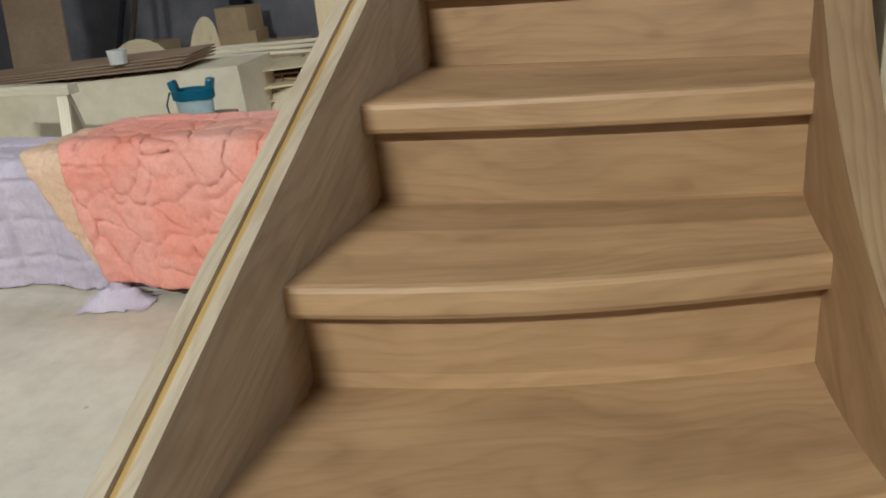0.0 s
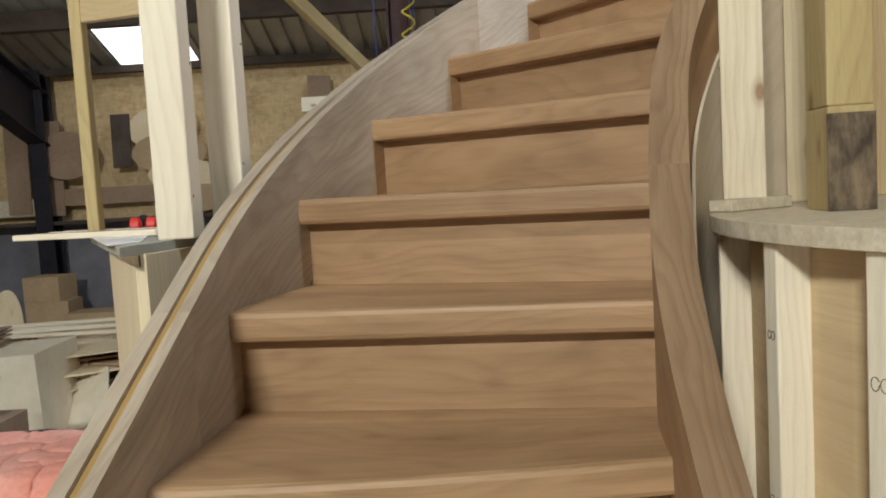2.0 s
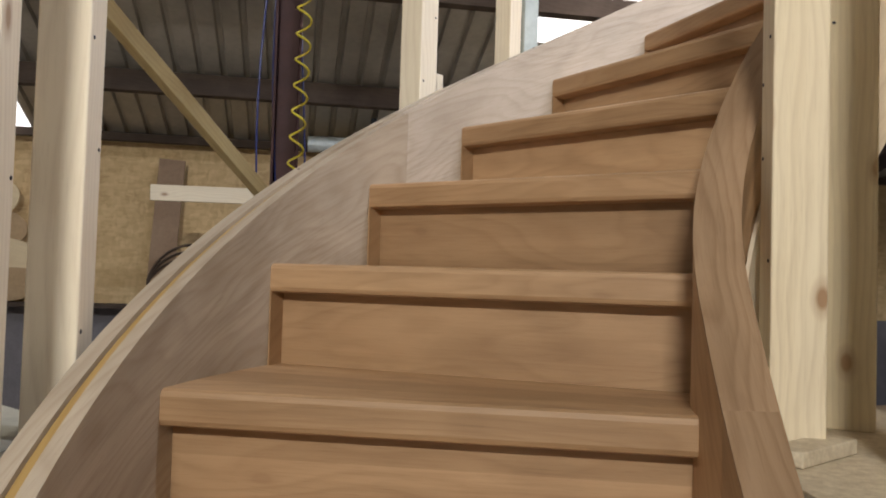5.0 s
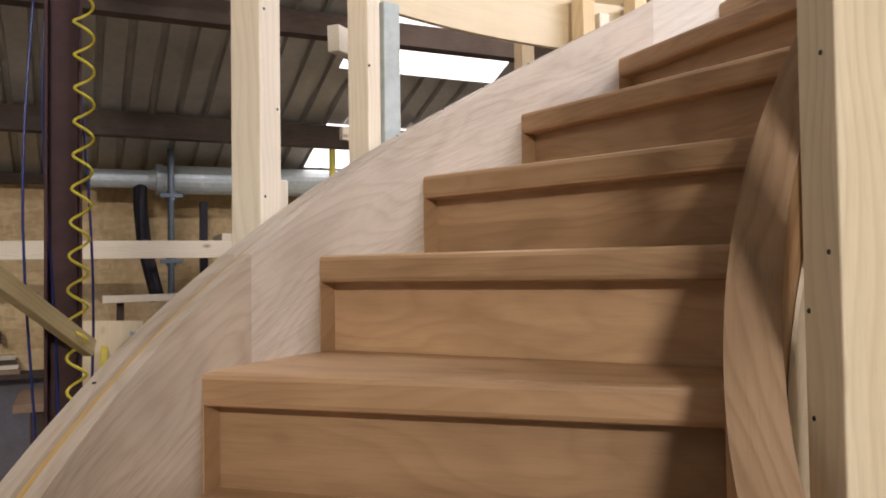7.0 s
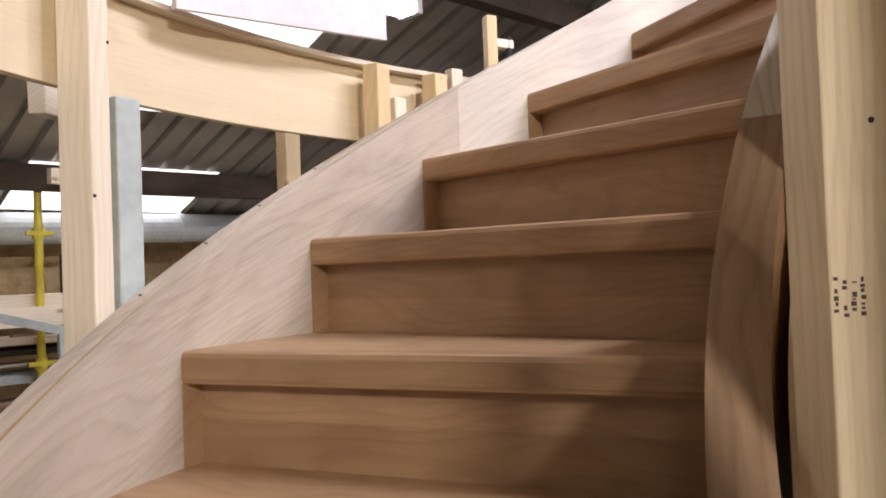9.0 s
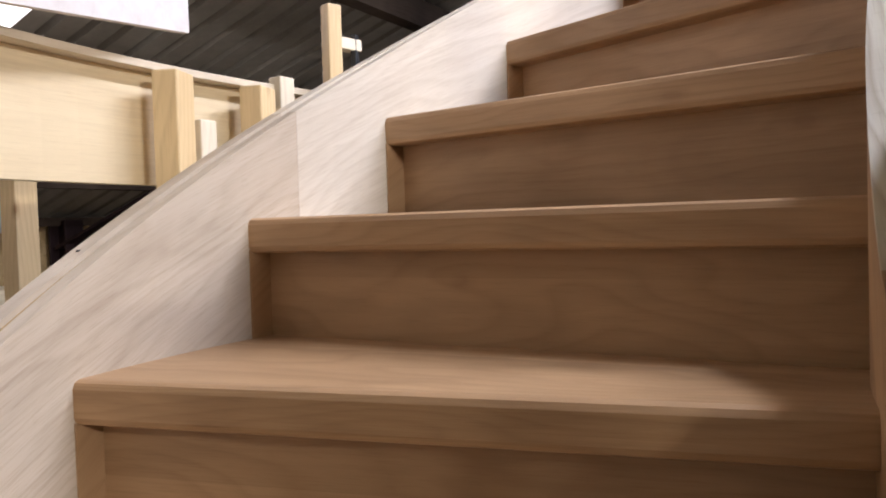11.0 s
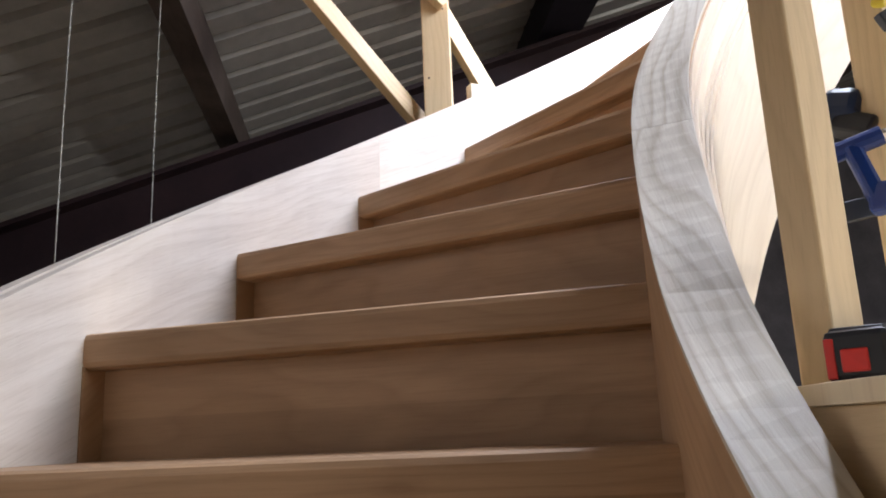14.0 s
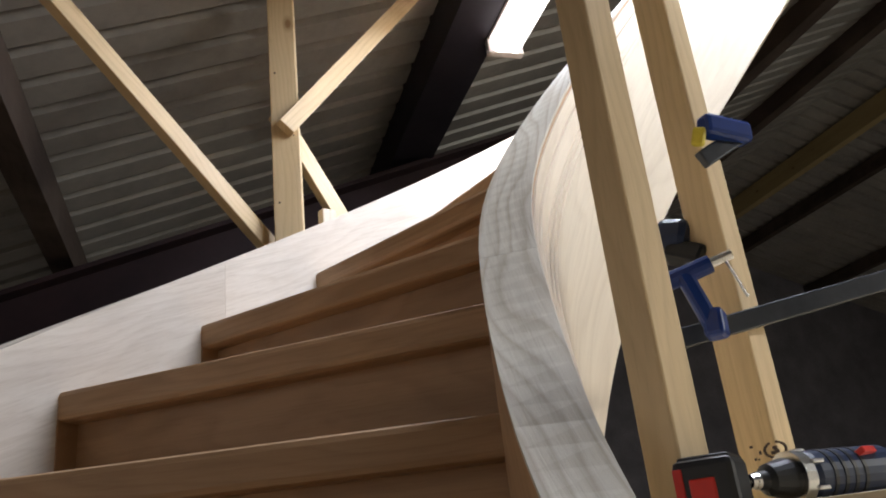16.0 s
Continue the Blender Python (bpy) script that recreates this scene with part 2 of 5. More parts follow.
CHIP_GREY = surface("weathered_chipboard", (0.035, 0.025, 0.018), (0.26, 0.19, 0.12), 40.0, 0.9, 0, 0.6, 0.003, fine=110.0, stretch=(1, 1, 0.4))
HARDBOARD = surface("hardboard", (0.26, 0.17, 0.11), (0.36, 0.25, 0.17), 3.0, 0.75, 0, 0.1)
FLOORM = surface("floor_boards", (0.58, 0.525, 0.44), (0.70, 0.635, 0.535), 2.2, 0.8, 0, 0.06, 0.002, spots=(3.2, 0.03, (0.25, 0.22, 0.2)), fine=14.0)
BLOCK = surface("painted_blockwork", (0.15, 0.145, 0.165), (0.23, 0.22, 0.245), 3.0, 0.85, 0, 0.5, 0.006, fine=55.0)
GREY_CARD = surface("greyed_board", (0.30, 0.29, 0.24), (0.46, 0.44, 0.37), 9.0, 0.75, 0, 0.1)
def strand_board(name, light, dark):
    """Board pressed from flat wood strands that lie this way and that."""
    m, nt, bs = node_mat(name)
    L = nt.links.new
    tc = nt.nodes.new("ShaderNodeTexCoord")
    cols = []
    for k, (sx, sz) in enumerate(((14.0, 48.0), (34.0, 17.0))):
        mp = N(nt, "ShaderNodeMapping")
        mp.inputs["Scale"].default_value = (sx, sx, sz)
        mp.inputs["Rotation"].default_value = (0.0, 0.5 - 0.9 * k, 0.3)
        L(tc.outputs["Object"], mp.inputs[0])
        v = nt.nodes.new("ShaderNodeTexVoronoi")
        v.inputs["Scale"].default_value = 1.0
        L(mp.outputs[0], v.inputs["Vector"])
        bw = nt.nodes.new("ShaderNodeRGBToBW")
        L(v.outputs["Color"], bw.inputs[0])
        cols.append(bw.outputs[0])
    av = N(nt, "ShaderNodeMath", op="ADD")
    L(cols[0], av.inputs[0])
    L(cols[1], av.inputs[1])
    hf = N(nt, "ShaderNodeMath", op="MULTIPLY")
    hf.inputs[1].default_value = 0.5
    L(av.outputs[0], hf.inputs[0])
    c = ramp(nt, hf.outputs[0], [(0.12, dark), (0.5, tuple((a + b) / 2 for a, b in zip(light, dark))), (0.9, light)])
    st = N(nt, "ShaderNodeTexNoise", Scale=1.3, Detail=5.0, Roughness=0.6)
    L(tc.outputs["Object"], st.inputs["Vector"])
    c = mix(nt, 0.75, c, ramp(nt, st.outputs[0], [(0.33, (0.55, 0.48, 0.42)), (0.46, (0.92, 0.9, 0.87)), (0.65, (1.05, 1.03, 1.0))]), "MULTIPLY")
    L(c, bs.inputs["Base Color"])
    bs.inputs["Roughness"].default_value = 0.75
    bp = N(nt, "ShaderNodeBump", Strength=0.3, Distance=0.003)
    L(hf.outputs[0], bp.inputs["Height"])
    L(bp.outputs[0], bs.inputs["Normal"])
    return m


OSB = strand_board("stained_board_lining", (0.72, 0.55, 0.31), (0.50, 0.35, 0.18))
SHEET = surface("roof_sheet", (0.33, 0.31, 0.28), (0.48, 0.455, 0.41), 1.6, 0.38, 0.25, 0.1, 0.002, fine=22.0)
STEEL_DARK = surface("dark_steel", (0.008, 0.007, 0.014), (0.02, 0.016, 0.024), 5.0, 0.6, 0.3, 0.2)
STEEL_OXIDE = surface("dark_oxide_steel", (0.016, 0.006, 0.008), (0.03, 0.012, 0.014), 5.0, 0.65, 0.2, 0.2)
STEEL_RED = surface("red_oxide_steel", (0.045, 0.018, 0.018), (0.075, 0.03, 0.028), 5.0, 0.65, 0.2, 0.2)
GALV = surface("galvanised", (0.50, 0.57, 0.60), (0.66, 0.73, 0.75), 8.0, 0.4, 0.3, 0.1)
GREY_BOARD = surface("grey_painted_board", (0.40, 0.45, 0.43), (0.50, 0.55, 0.53), 5.0, 0.6, 0, 0.1)
WHITE = surface("white_board", (0.72, 0.68, 0.68), (0.82, 0.79, 0.79), 3.0, 0.6, 0, 0.05)
BLUE = plain("clamp_blue", (0.003, 0.03, 0.20), 0.35)
BLACK = plain("black_plastic", (0.012, 0.013, 0.016), 0.45)
NAVY = plain("tool_navy", (0.008, 0.02, 0.06), 0.4)
RED = plain("red_plastic", (0.62, 0.03, 0.02), 0.4)
CHROME = surface("bright_steel", (0.6, 0.6, 0.6), (0.75, 0.75, 0.75), 9.0, 0.25, 1.0, 0.05)
BAR_STEEL = surface("bar_steel", (0.06, 0.065, 0.075), (0.10, 0.105, 0.115), 9.0, 0.4, 0.8, 0.1)
YELLOW = plain("yellow_plastic", (0.75, 0.62, 0.06), 0.4)
BLUE_HOSE = plain("blue_hose", (0.02, 0.03, 0.15), 0.4)
DAYLIGHT = glow("daylight_sheet", (1.0, 0.98, 0.96), 3.0)
TUBE = glow("lit_tube", (1.0, 0.95, 0.9), 14.0)
INK = plain("ink", (0.09, 0.065, 0.06), 0.8)
TEAL = plain("teal_plastic", (0.004, 0.11, 0.19), 0.35)
CARD = surface("cardboard", (0.40, 0.28, 0.16), (0.50, 0.36, 0.22), 3.0, 0.85, 0, 0.1)
MILK = plain("frosted_plastic", (0.42, 0.52, 0.55), 0.3)
PAPER = plain("white_paper", (0.75, 0.75, 0.72), 0.7)


def quilt_mat(name, c1, c2):
    return surface(name, c1, c2, 3.0, 0.95, 0, 0.25, 0.004, fine=90.0)


PINK = quilt_mat("pink_quilt", (0.78, 0.27, 0.20), (0.86, 0.44, 0.38))
PEACH = quilt_mat("peach_quilt", (0.70, 0.42, 0.28), (0.80, 0.60, 0.45))
LILAC = quilt_mat("lilac_quilt", (0.52, 0.44, 0.55), (0.66, 0.58, 0.69))


# ---------------------------------------------------------------- mesh tools
def mesh_ob(name, verts, faces, mat, parent=None, label="", uvs=None, bevel=0.0, smooth=False, seg=2):
    me = bpy.data.meshes.new(name)
    me.from_pydata([tuple(v) for v in verts], [], faces)
    lay = me.uv_layers.new(name="UVMap")
    if uvs is None:
        lo = [min(v[k] for v in verts) for k in range(3)]
        hi = [max(v[k] for v in verts) for k in range(3)]
        order = sorted(range(3), key=lambda k: hi[k] - lo[k], reverse=True)
        uvs = [(v[order[0]], v[order[1]] + 0.7 * v[order[2]]) for v in verts]
    for lp in me.loops:
        lay.data[lp.index].uv = uvs[lp.vertex_index]
    bm = bmesh.new()
    bm.from_mesh(me)
    bmesh.ops.recalc_face_normals(bm, faces=bm.faces)
    bm.to_mesh(me)
    bm.free()
    me.materials.append(mat)
    if smooth:
        for p in me.polygons:
            p.use_smooth = True
    ob = new(name, me)
    if parent:
        ob.parent = parent
    if label:
        ob["label"] = label
    if bevel:
        b = ob.modifiers.new("bevel", "BEVEL")
        b.width, b.segments, b.limit_method, b.angle_limit = bevel, seg, "ANGLE", radians(40)
    return ob


BOX_F = [(0, 1, 3, 2), (4, 6, 7, 5), (0, 4, 5, 1), (2, 3, 7, 6), (0, 2, 6, 4), (1, 5, 7, 3)]


def box(name, size, m, mat, parent=None, label="", bevel=0.002):
    """A box of that size, centred on the pose m; the mesh keeps its own axes so that the grain follows its length."""
    vs = [Vector((sx * size[0] / 2, sy * size[1] / 2, sz * size[2] / 2)) for sx in (-1, 1) for sy in (-1, 1) for sz in (-1, 1)]
    ob = mesh_ob(name, vs, BOX_F, mat, parent, label, bevel=bevel)
    ob.matrix_basis = m
    return ob


def upright(name, p, z0, z1, w, d, yaw, mat, parent=None, label="", bevel=0.003):
    return box(name, (w, d, z1 - z0), pose(p[0], p[1], (z0 + z1) / 2, 0, 0, yaw), mat, parent, label, bevel)


def bar(name, a, b, w, d, mat, parent=None, label="", roll=0, bevel=0.002):
    """A straight bar from a to b, w across and d deep."""
    a, b = Vector(a), Vector(b)
    q = (b - a).to_track_quat("X", "Z").to_matrix().to_4x4()
    return box(name, ((b - a).length, w, d), Matrix.Translation((a + b) / 2) @ q @ pose(0, 0, 0, roll, 0, 0), mat, parent, label, bevel)


def sweep(name, pts, r, mat, parent=None, label="", sides=10, closed=False):
    """A round bar along points."""
    pts = [Vector(p) for p in pts]
    vs, fs, uv, s = [], [], [], 0.0
    for k, p in enumerate(pts):
        a, b = pts[max(k - 1, 0)], pts[min(k + 1, len(pts) - 1)]
        d = (b - a).normalized()
        u = d.cross(Vector((0.13, 0.31, 0.94))).normalized()
        w = d.cross(u)
        rr = r[k] if isinstance(r, (list, tuple)) else r
        if k:
            s += (p - pts[k - 1]).length
        for j in range(sides):
            t = 2 * math.pi * j / sides
            vs.append(p + (u * math.cos(t) + w * math.sin(t)) * rr)
            uv.append((s, j * rr))
    for k in range(len(pts) - 1):
        for j in range(sides):
            fs.append((k * sides + j, k * sides + (j + 1) % sides, (k + 1) * sides + (j + 1) % sides, (k + 1) * sides + j))
    fs += [tuple(range(sides))[::-1], tuple(range((len(pts) - 1) * sides, len(pts) * sides))]
    return mesh_ob(name, vs, fs, mat, parent, label, uv, smooth=False)


def ribbon(name, lines, mat, parent=None, label="", bevel=0.0, cap=True, slant=0.0):
    """A closed band: lines are the lengthwise edges of its section, each a list of points."""
    n, k = len(lines[0]), len(lines)
    vs, uv, fs = [], [], []
    s = [0.0]
    for a, b in zip(lines[0], lines[0][1:]):
        s.append(s[-1] + (Vector(b) - Vector(a)).length)
    per = [0.0]
    mid = n // 2
    for a, b in zip(lines, lines[1:]):
        per.append(per[-1] + (Vector(b[mid]) - Vector(a[mid])).length)
    for j, ln in enumerate(lines):
        for i, p in enumerate(ln):
            vs.append(p)
            uv.append((s[i], per[j] + slant * s[i]))
    for j in range(k):
        for i in range(n - 1):
            fs.append((j * n + i, j * n + i + 1, ((j + 1) % k) * n + i + 1, ((j + 1) % k) * n + i))
    if cap:
        fs += [tuple(j * n for j in range(k)), tuple(j * n + n - 1 for j in range(k))[::-1]]
    return mesh_ob(name, vs, fs, mat, parent, label, uv, bevel)


def thing(name, label, category, group="", kind=""):
    return tagged(new(name), label, category, group, kind)


def Z(p, z):
    return Vector((p[0], p[1], z))


# ---------------------------------------------------------------- the workshop's shell
X0, X1, Y0 = -5.5, 9.0, -9.0


def quad_slab(name, pts, thick, mat, label, category, up=Vector((0, 0, 1))):
    vs = [Vector(p) for p in pts] + [Vector(p) - up * thick for p in pts]
    n = len(pts)
    fs = [tuple(range(n)), tuple(range(n, 2 * n))[::-1]] + [(i, (i + 1) % n, n + (i + 1) % n, n + i) for i in range(n)]
    return tagged(mesh_ob(name, vs, fs, mat), label, category, kind="structure")


floor = quad_slab("floor", [B(X0, Y0, FLOOR), B(X1, Y0, FLOOR), B(X1, EAVES_Y, FLOOR), B(X0, EAVES_Y, FLOOR)], 0.1, FLOORM, "pale dusty boarded workshop floor with dark specks", "floor")


def wall(name, a, b, z0, z1, thick, mat, label, z2=None):
    """A wall from a to b in the workshop's axes; z2: the height at b."""
    a, b = Vector((*a, 0)), Vector((*b, 0))
    d = (b - a).normalized()
    nrm = Vector((d.y, -d.x, 0)) * -thick
    vs = []
    for p in (a, b, b + nrm, a + nrm):
        vs.append(B(p.x, p.y, z0))
    for p, zz in ((a, z1), (b, z1 if z2 is None else z2), (b + nrm, z1 if z2 is None else z2), (a + nrm, z1)):
        vs.append(B(p.x, p.y, zz))
    return tagged(mesh_ob(name, vs, [(0, 1, 2, 3), (4, 7, 6, 5), (0, 4, 5, 1), (1, 5, 6, 2), (2, 6, 7, 3), (3, 7, 4, 0)], mat), label, "wall", kind="structure")


wall("wall_back", (X0, EAVES_Y), (X1, EAVES_Y), FLOOR, 0.80, 0.2, BLOCK, "grey painted blockwork lower wall")
wall("wall_back_lining", (X0, EAVES_Y + 0.03), (X1, EAVES_Y + 0.03), 0.80, EAVES_Z + 0.02, 0.15, OSB, "stained yellowish board lining above the blockwork")
wall("wall_west", (X0, Y0), (X0, EAVES_Y), FLOOR, roof_z(RIDGE_Y) + 0.1, 0.2, BLOCK, "dark grey end wall of the workshop")
wall("wall_east", (X1, EAVES_Y), (X1, Y0), FLOOR, roof_z(RIDGE_Y) + 0.1, 0.2, BLOCK, "dark grey far end wall of the workshop")
# never in view; dark only so that it bounces little light back
wall("wall_front", (X1, Y0), (X0, Y0), FLOOR, roof_z(Y0) + 0.3, 0.2, BLOCK, "unseen long wall of the workshop, made dark grey to cut bounced light")


def roof_sheets(name, ya, yb, x0, x1, label, lift=0.0):
    """Box-profile sheeting: ribs run up the slope."""
    prof = []
    x = x0
    while x < x1:
        prof += [(x, 0.0), (x + 0.104, 0.0), (x + 0.113, 0.034), (x + 0.141, 0.034)]
        x += 0.15
    vs, fs = [], []
    for y in (ya, yb):
        for (px, dz) in prof:
            vs.append(B(px, y, roof_z(y) + dz + lift))
    n = len(prof)
    for i in range(n - 1):
        fs.append((i, i + 1, n + i + 1, n + i))
    m = len(vs)
    vs += [v + Vector((0, 0, 0.012)) for v in vs]
    fs += [tuple(m + q for q in f)[::-1] for f in fs]
    return tagged(mesh_ob(name, vs, fs, SHEET), label, "roof", kind="structure")


roof_sheets("ceiling_back", EAVES_Y + 0.1, RIDGE_Y, X0, X1, "grey box-profile metal roof sheeting over timber purlins")
roof_sheets("ceiling_front", RIDGE_Y, Y0 - 0.1, X0, X1, "grey box-profile metal roof sheeting of the other slope")
for y, w, d, mat in ((6.66, 0.07, 0.06, OLD_TIMBER), (5.865, 0.09, 0.14, OLD_TIMBER), (4.82, 0.09, 0.12, OLD_TIMBER), (3.83, 0.09, 0.14, OLD_TIMBER), (2.59, 0.09, 0.15, OLD_TIMBER), (1.16, 0.18, 0.2, STEEL_DARK), (-1.25, 0.09, 0.14, OLD_TIMBER), (-2.3, 0.09, 0.14, OLD_TIMBER), (-3.64, 0.09, 0.2, PINE_GREEN), (-4.2, 0.09, 0.14, OLD_TIMBER), (-5.4, 0.09, 0.14, OLD_TIMBER)):
    zz = roof_z(y) - d / 2 - 0.012
    tagged(bar("purlin", B(X0, y, zz), B(X1, y, zz), w, d, mat), "dark weathered purlin under the roof sheets" if mat is OLD_TIMBER else "dark painted steel purlin under the roof sheets", "purlin", "purlins", "structure")


# steel portal frames
END_Y = -0.2


def portal(x, mat, label, front=True):
    t = thing("portal_frame", label, "steel frame", "portal frames", "structure")
    for nm, ya, yb in [("rafter", EAVES_Y - 0.15, RIDGE_Y if front else END_Y)] + ([("rafter", RIDGE_Y, Y0 + 0.1)] if front else []):
        for dz, w, d in ((-0.24, 0.16, 0.02), (-0.46, 0.015, 0.42), (-0.68, 0.16, 0.02)):
            bar(nm, B(x, ya, roof_z(ya) + dz), B(x, yb, roof_z(yb) + dz), w, d, mat, t)
    c = B(x, EAVES_Y - 0.16)
    for dx, dy, w, d in ((0, 0.08, 0.14, 0.02), (0, -0.08, 0.14, 0.02), (0, 0, 0.015, 0.14)):
        p = B(x + dx, EAVES_Y - 0.16 + dy)
        upright("column", p, FLOOR, roof_z(EAVES_Y) + 0.0, w, d, -10, mat, t)
    return t


portal(4.0, STEEL_OXIDE, "dark oxide-brown steel frame under the roof", False)
portal(-3.2, STEEL_DARK, "near-black steel portal frame against the wall")


# rooflights: translucent sheets that let the daylight in
def rooflight(x0, x1, y0, y1):
    z = lambda y: roof_z(y) - 0.006
    vs = [B(x0, y0, z(y0)), B(x1, y0, z(y0)), B(x1, y1, z(y1)), B(x0, y1, z(y1))]
    vs += [v + Vector((0, 0, 0.004)) for v in vs]
    ob = mesh_ob("rooflight", vs, [(0, 1, 2, 3), (4, 7, 6, 5), (0, 4, 5, 1), (1, 5, 6, 2), (2, 6, 7, 3), (3, 7, 4, 0)], DAYLIGHT)
    return tagged(ob, "bright translucent rooflight sheet in the roof", "rooflight", "rooflights", "structure")


rooflight(1.45, 2.45, 4.26, 5.25)
rooflight(-2.8, -1.8, 4.3, 5.2)
rooflight(-2.5, -1.85, 6.05, 6.7)
rooflight(1.55, 2.65, 5.85, 6.42)


# ---------------------------------------------------------------- the curved stair
FIRST, LAST = 0, 18
stair = thing("curved_staircase", "unfinished curved oak staircase with closed strings, standing on the workshop floor", "staircase")
NOSE, SET, TT = 0.0, 0.042, 0.052


def arc_pts(f, a, b, n):
    return [f(a + (b - a) * k / n) for k in range(n + 1)]


def tread(s):
    """Tread s from its nosing to behind the next riser, with a rounded front edge."""
    z = s * RISE
    lo, hi = outer(s, 0.012), inner(s, 0.012)
    lo2, hi2 = outer(s + 1.16, 0.012), inner(s + 1.22, 0.012)
    fwd = ((lo - lo2).normalized() + (hi - hi2).normalized()).normalized()
    prof = [(0.0, 0.010), (0.003, 0.003), (0.010, 0.0)]
    front = [(k, -zz) for k, zz in prof]
    sect = [(0.010, -TT), (0.003, -TT + 0.003), (0.0, -TT + 0.010)] + [(k, zz) for k, zz in front]
    bow = 0.035 if s <= 2 else (0.015 if s == 3 else 0.0)
    vs, uv, fs = [], [], []
    n = 8
    for j, (k, zz) in enumerate(sect):
        for i in range(n + 1):
            q = i / n
            p = lo.lerp(hi, q) + fwd * (-k + bow * math.sin(math.pi * q))
            vs.append(Z(p, z + zz))
            uv.append((q * (hi - lo).length, 0.05 * j))
    m = len(sect)
    for zz, o in ((0.0, 0.5), (-TT, 0.9)):
        for i in range(n + 1):
            q = i / n
            vs.append(Z(lo2.lerp(hi2, q), z + zz))
            uv.append((q * (hi - lo).length, 0.25 + 0.30 + (0.05 if zz else 0)))
    w = n + 1
    rows = list(range(m)) + [m, m + 1]
    for a, b in zip(rows, rows[1:] + rows[:1]):
        for i in range(n):
            fs.append((a * w + i, a * w + i + 1, b * w + i + 1, b * w + i))
    fs.append(tuple(r * w for r in rows))
    fs.append(tuple(r * w + n for r in rows)[::-1])
    return mesh_ob("tread", vs, fs, OAK, stair, "", uv)


def riser(s):
    """Riser under nosing s."""
    z0, z1 = (s - 1) * RISE - 0.02, s * RISE - TT + 0.006
    lo, hi = outer(s, 0.01), inner(s, 0.01)
    lo2, hi2 = outer(s + 1), inner(s + 1)
    fwd = ((lo - lo2).normalized() + (hi - hi2).normalized()).normalized()
    bow = 0.035 if s <= 2 else (0.015 if s == 3 else 0.0)
    n, vs, uv, fs = 8, [], [], []
    for back, zz in ((SET, z0), (SET, z1), (SET + 0.02, z1), (SET + 0.02, z0)):
        for i in range(n + 1):
            q = i / n
            vs.append(Z(lo.lerp(hi, q) + fwd * (bow * math.sin(math.pi * q) - back), zz))
            uv.append((q * (hi - lo).length, zz + 3.3 * s))
    w = n + 1
    for j in range(4):
        for i in range(n):
            fs.append((j * w + i, j * w + i + 1, ((j + 1) % 4) * w + i + 1, ((j + 1) % 4) * w + i))
    fs += [(0, w, 2 * w, 3 * w), (n, 3 * w + n, 2 * w + n, w + n)]
    return mesh_ob("riser", vs, fs, OAK, stair, "", uv)


def riser_return(s):
    """Brown strip on the outer string between the nosing's line and the riser."""
    z0, z1 = (s - 1) * RISE - 0.002, s * RISE - TT + 0.004
    a, b = outer(s, 0.004), outer(s + (SET + 0.004) / 0.318, 0.004)
    a2, b2 = outer(s, -0.0025), outer(s + (SET + 0.004) / 0.318, -0.0025)
    vs = [Z(p, z) for z in (z0, z1) for p in (a, b, b2, a2)]
    uv = [(v.z, 0.1 * s + 0.02 * k) for k, v in enumerate(vs)]
    return mesh_ob("riser_return", vs, [(0, 1, 2, 3), (4, 7, 6, 5), (0, 4, 5, 1), (1, 5, 6, 2), (2, 6, 7, 3), (3, 7, 4, 0)], OAK, stair, "", uv)


for s in range(FIRST, LAST + 1):
    tread(s)
    riser(s)
    if s >= 6:
        riser_return(s)


def string_z(s, over):
    return s * RISE + over


def over_outer(s):
    return 0.108 + max(0.0, 0.016 * (s - 12) / 4 if s > 12 else 0)


def outer_string(s0, s1, n):
    """One laminated length of the outer string with its grooved top edge."""
    q = [s0 + (s1 - s0) * k / n for k in range(n + 1)]
    th, g0, g1, gd = 0.058, 0.020, 0.034, 0.012
    sect = [(0.0, -0.30), (0.0, 0.0), (g0, 0.0), (g0, -gd), (g1, -gd), (g1, 0.0), (th, 0.0), (th, -0.30)]
    lines = [[Z(outer(s, o), max(FLOOR + 0.002, string_z(s, over_outer(s)) + dz)) for s in q] for o, dz in sect]
    # shaded tone low down, lit tone high up where the lamp falls
    part_ = ribbon("outer_string", lines, OAK_SHADED if s1 < 7.5 else OAK_HALF_LIT if s1 < 11.5 else OAK_LIT, stair, "oak outer string, lamplight tinted in paler up the flight, with a groove along its top edge", bevel=0.0003, slant=0.12)
    gl = [[Z(outer(s, o), max(FLOOR + 0.002, string_z(s, over_outer(s)) + dz)) for s in q] for o, dz in ((g0 + 0.0005, -gd - 0.004), (g0 + 0.0005, -gd + 0.004), (g1 - 0.0005, -gd + 0.004), (g1 - 0.0005, -gd - 0.004))]
    ribbon("groove_strip", gl, GROOVE, part_, "golden strip lying in the groove")


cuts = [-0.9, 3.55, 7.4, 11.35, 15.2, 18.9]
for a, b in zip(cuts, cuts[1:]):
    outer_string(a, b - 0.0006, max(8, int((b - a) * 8)))


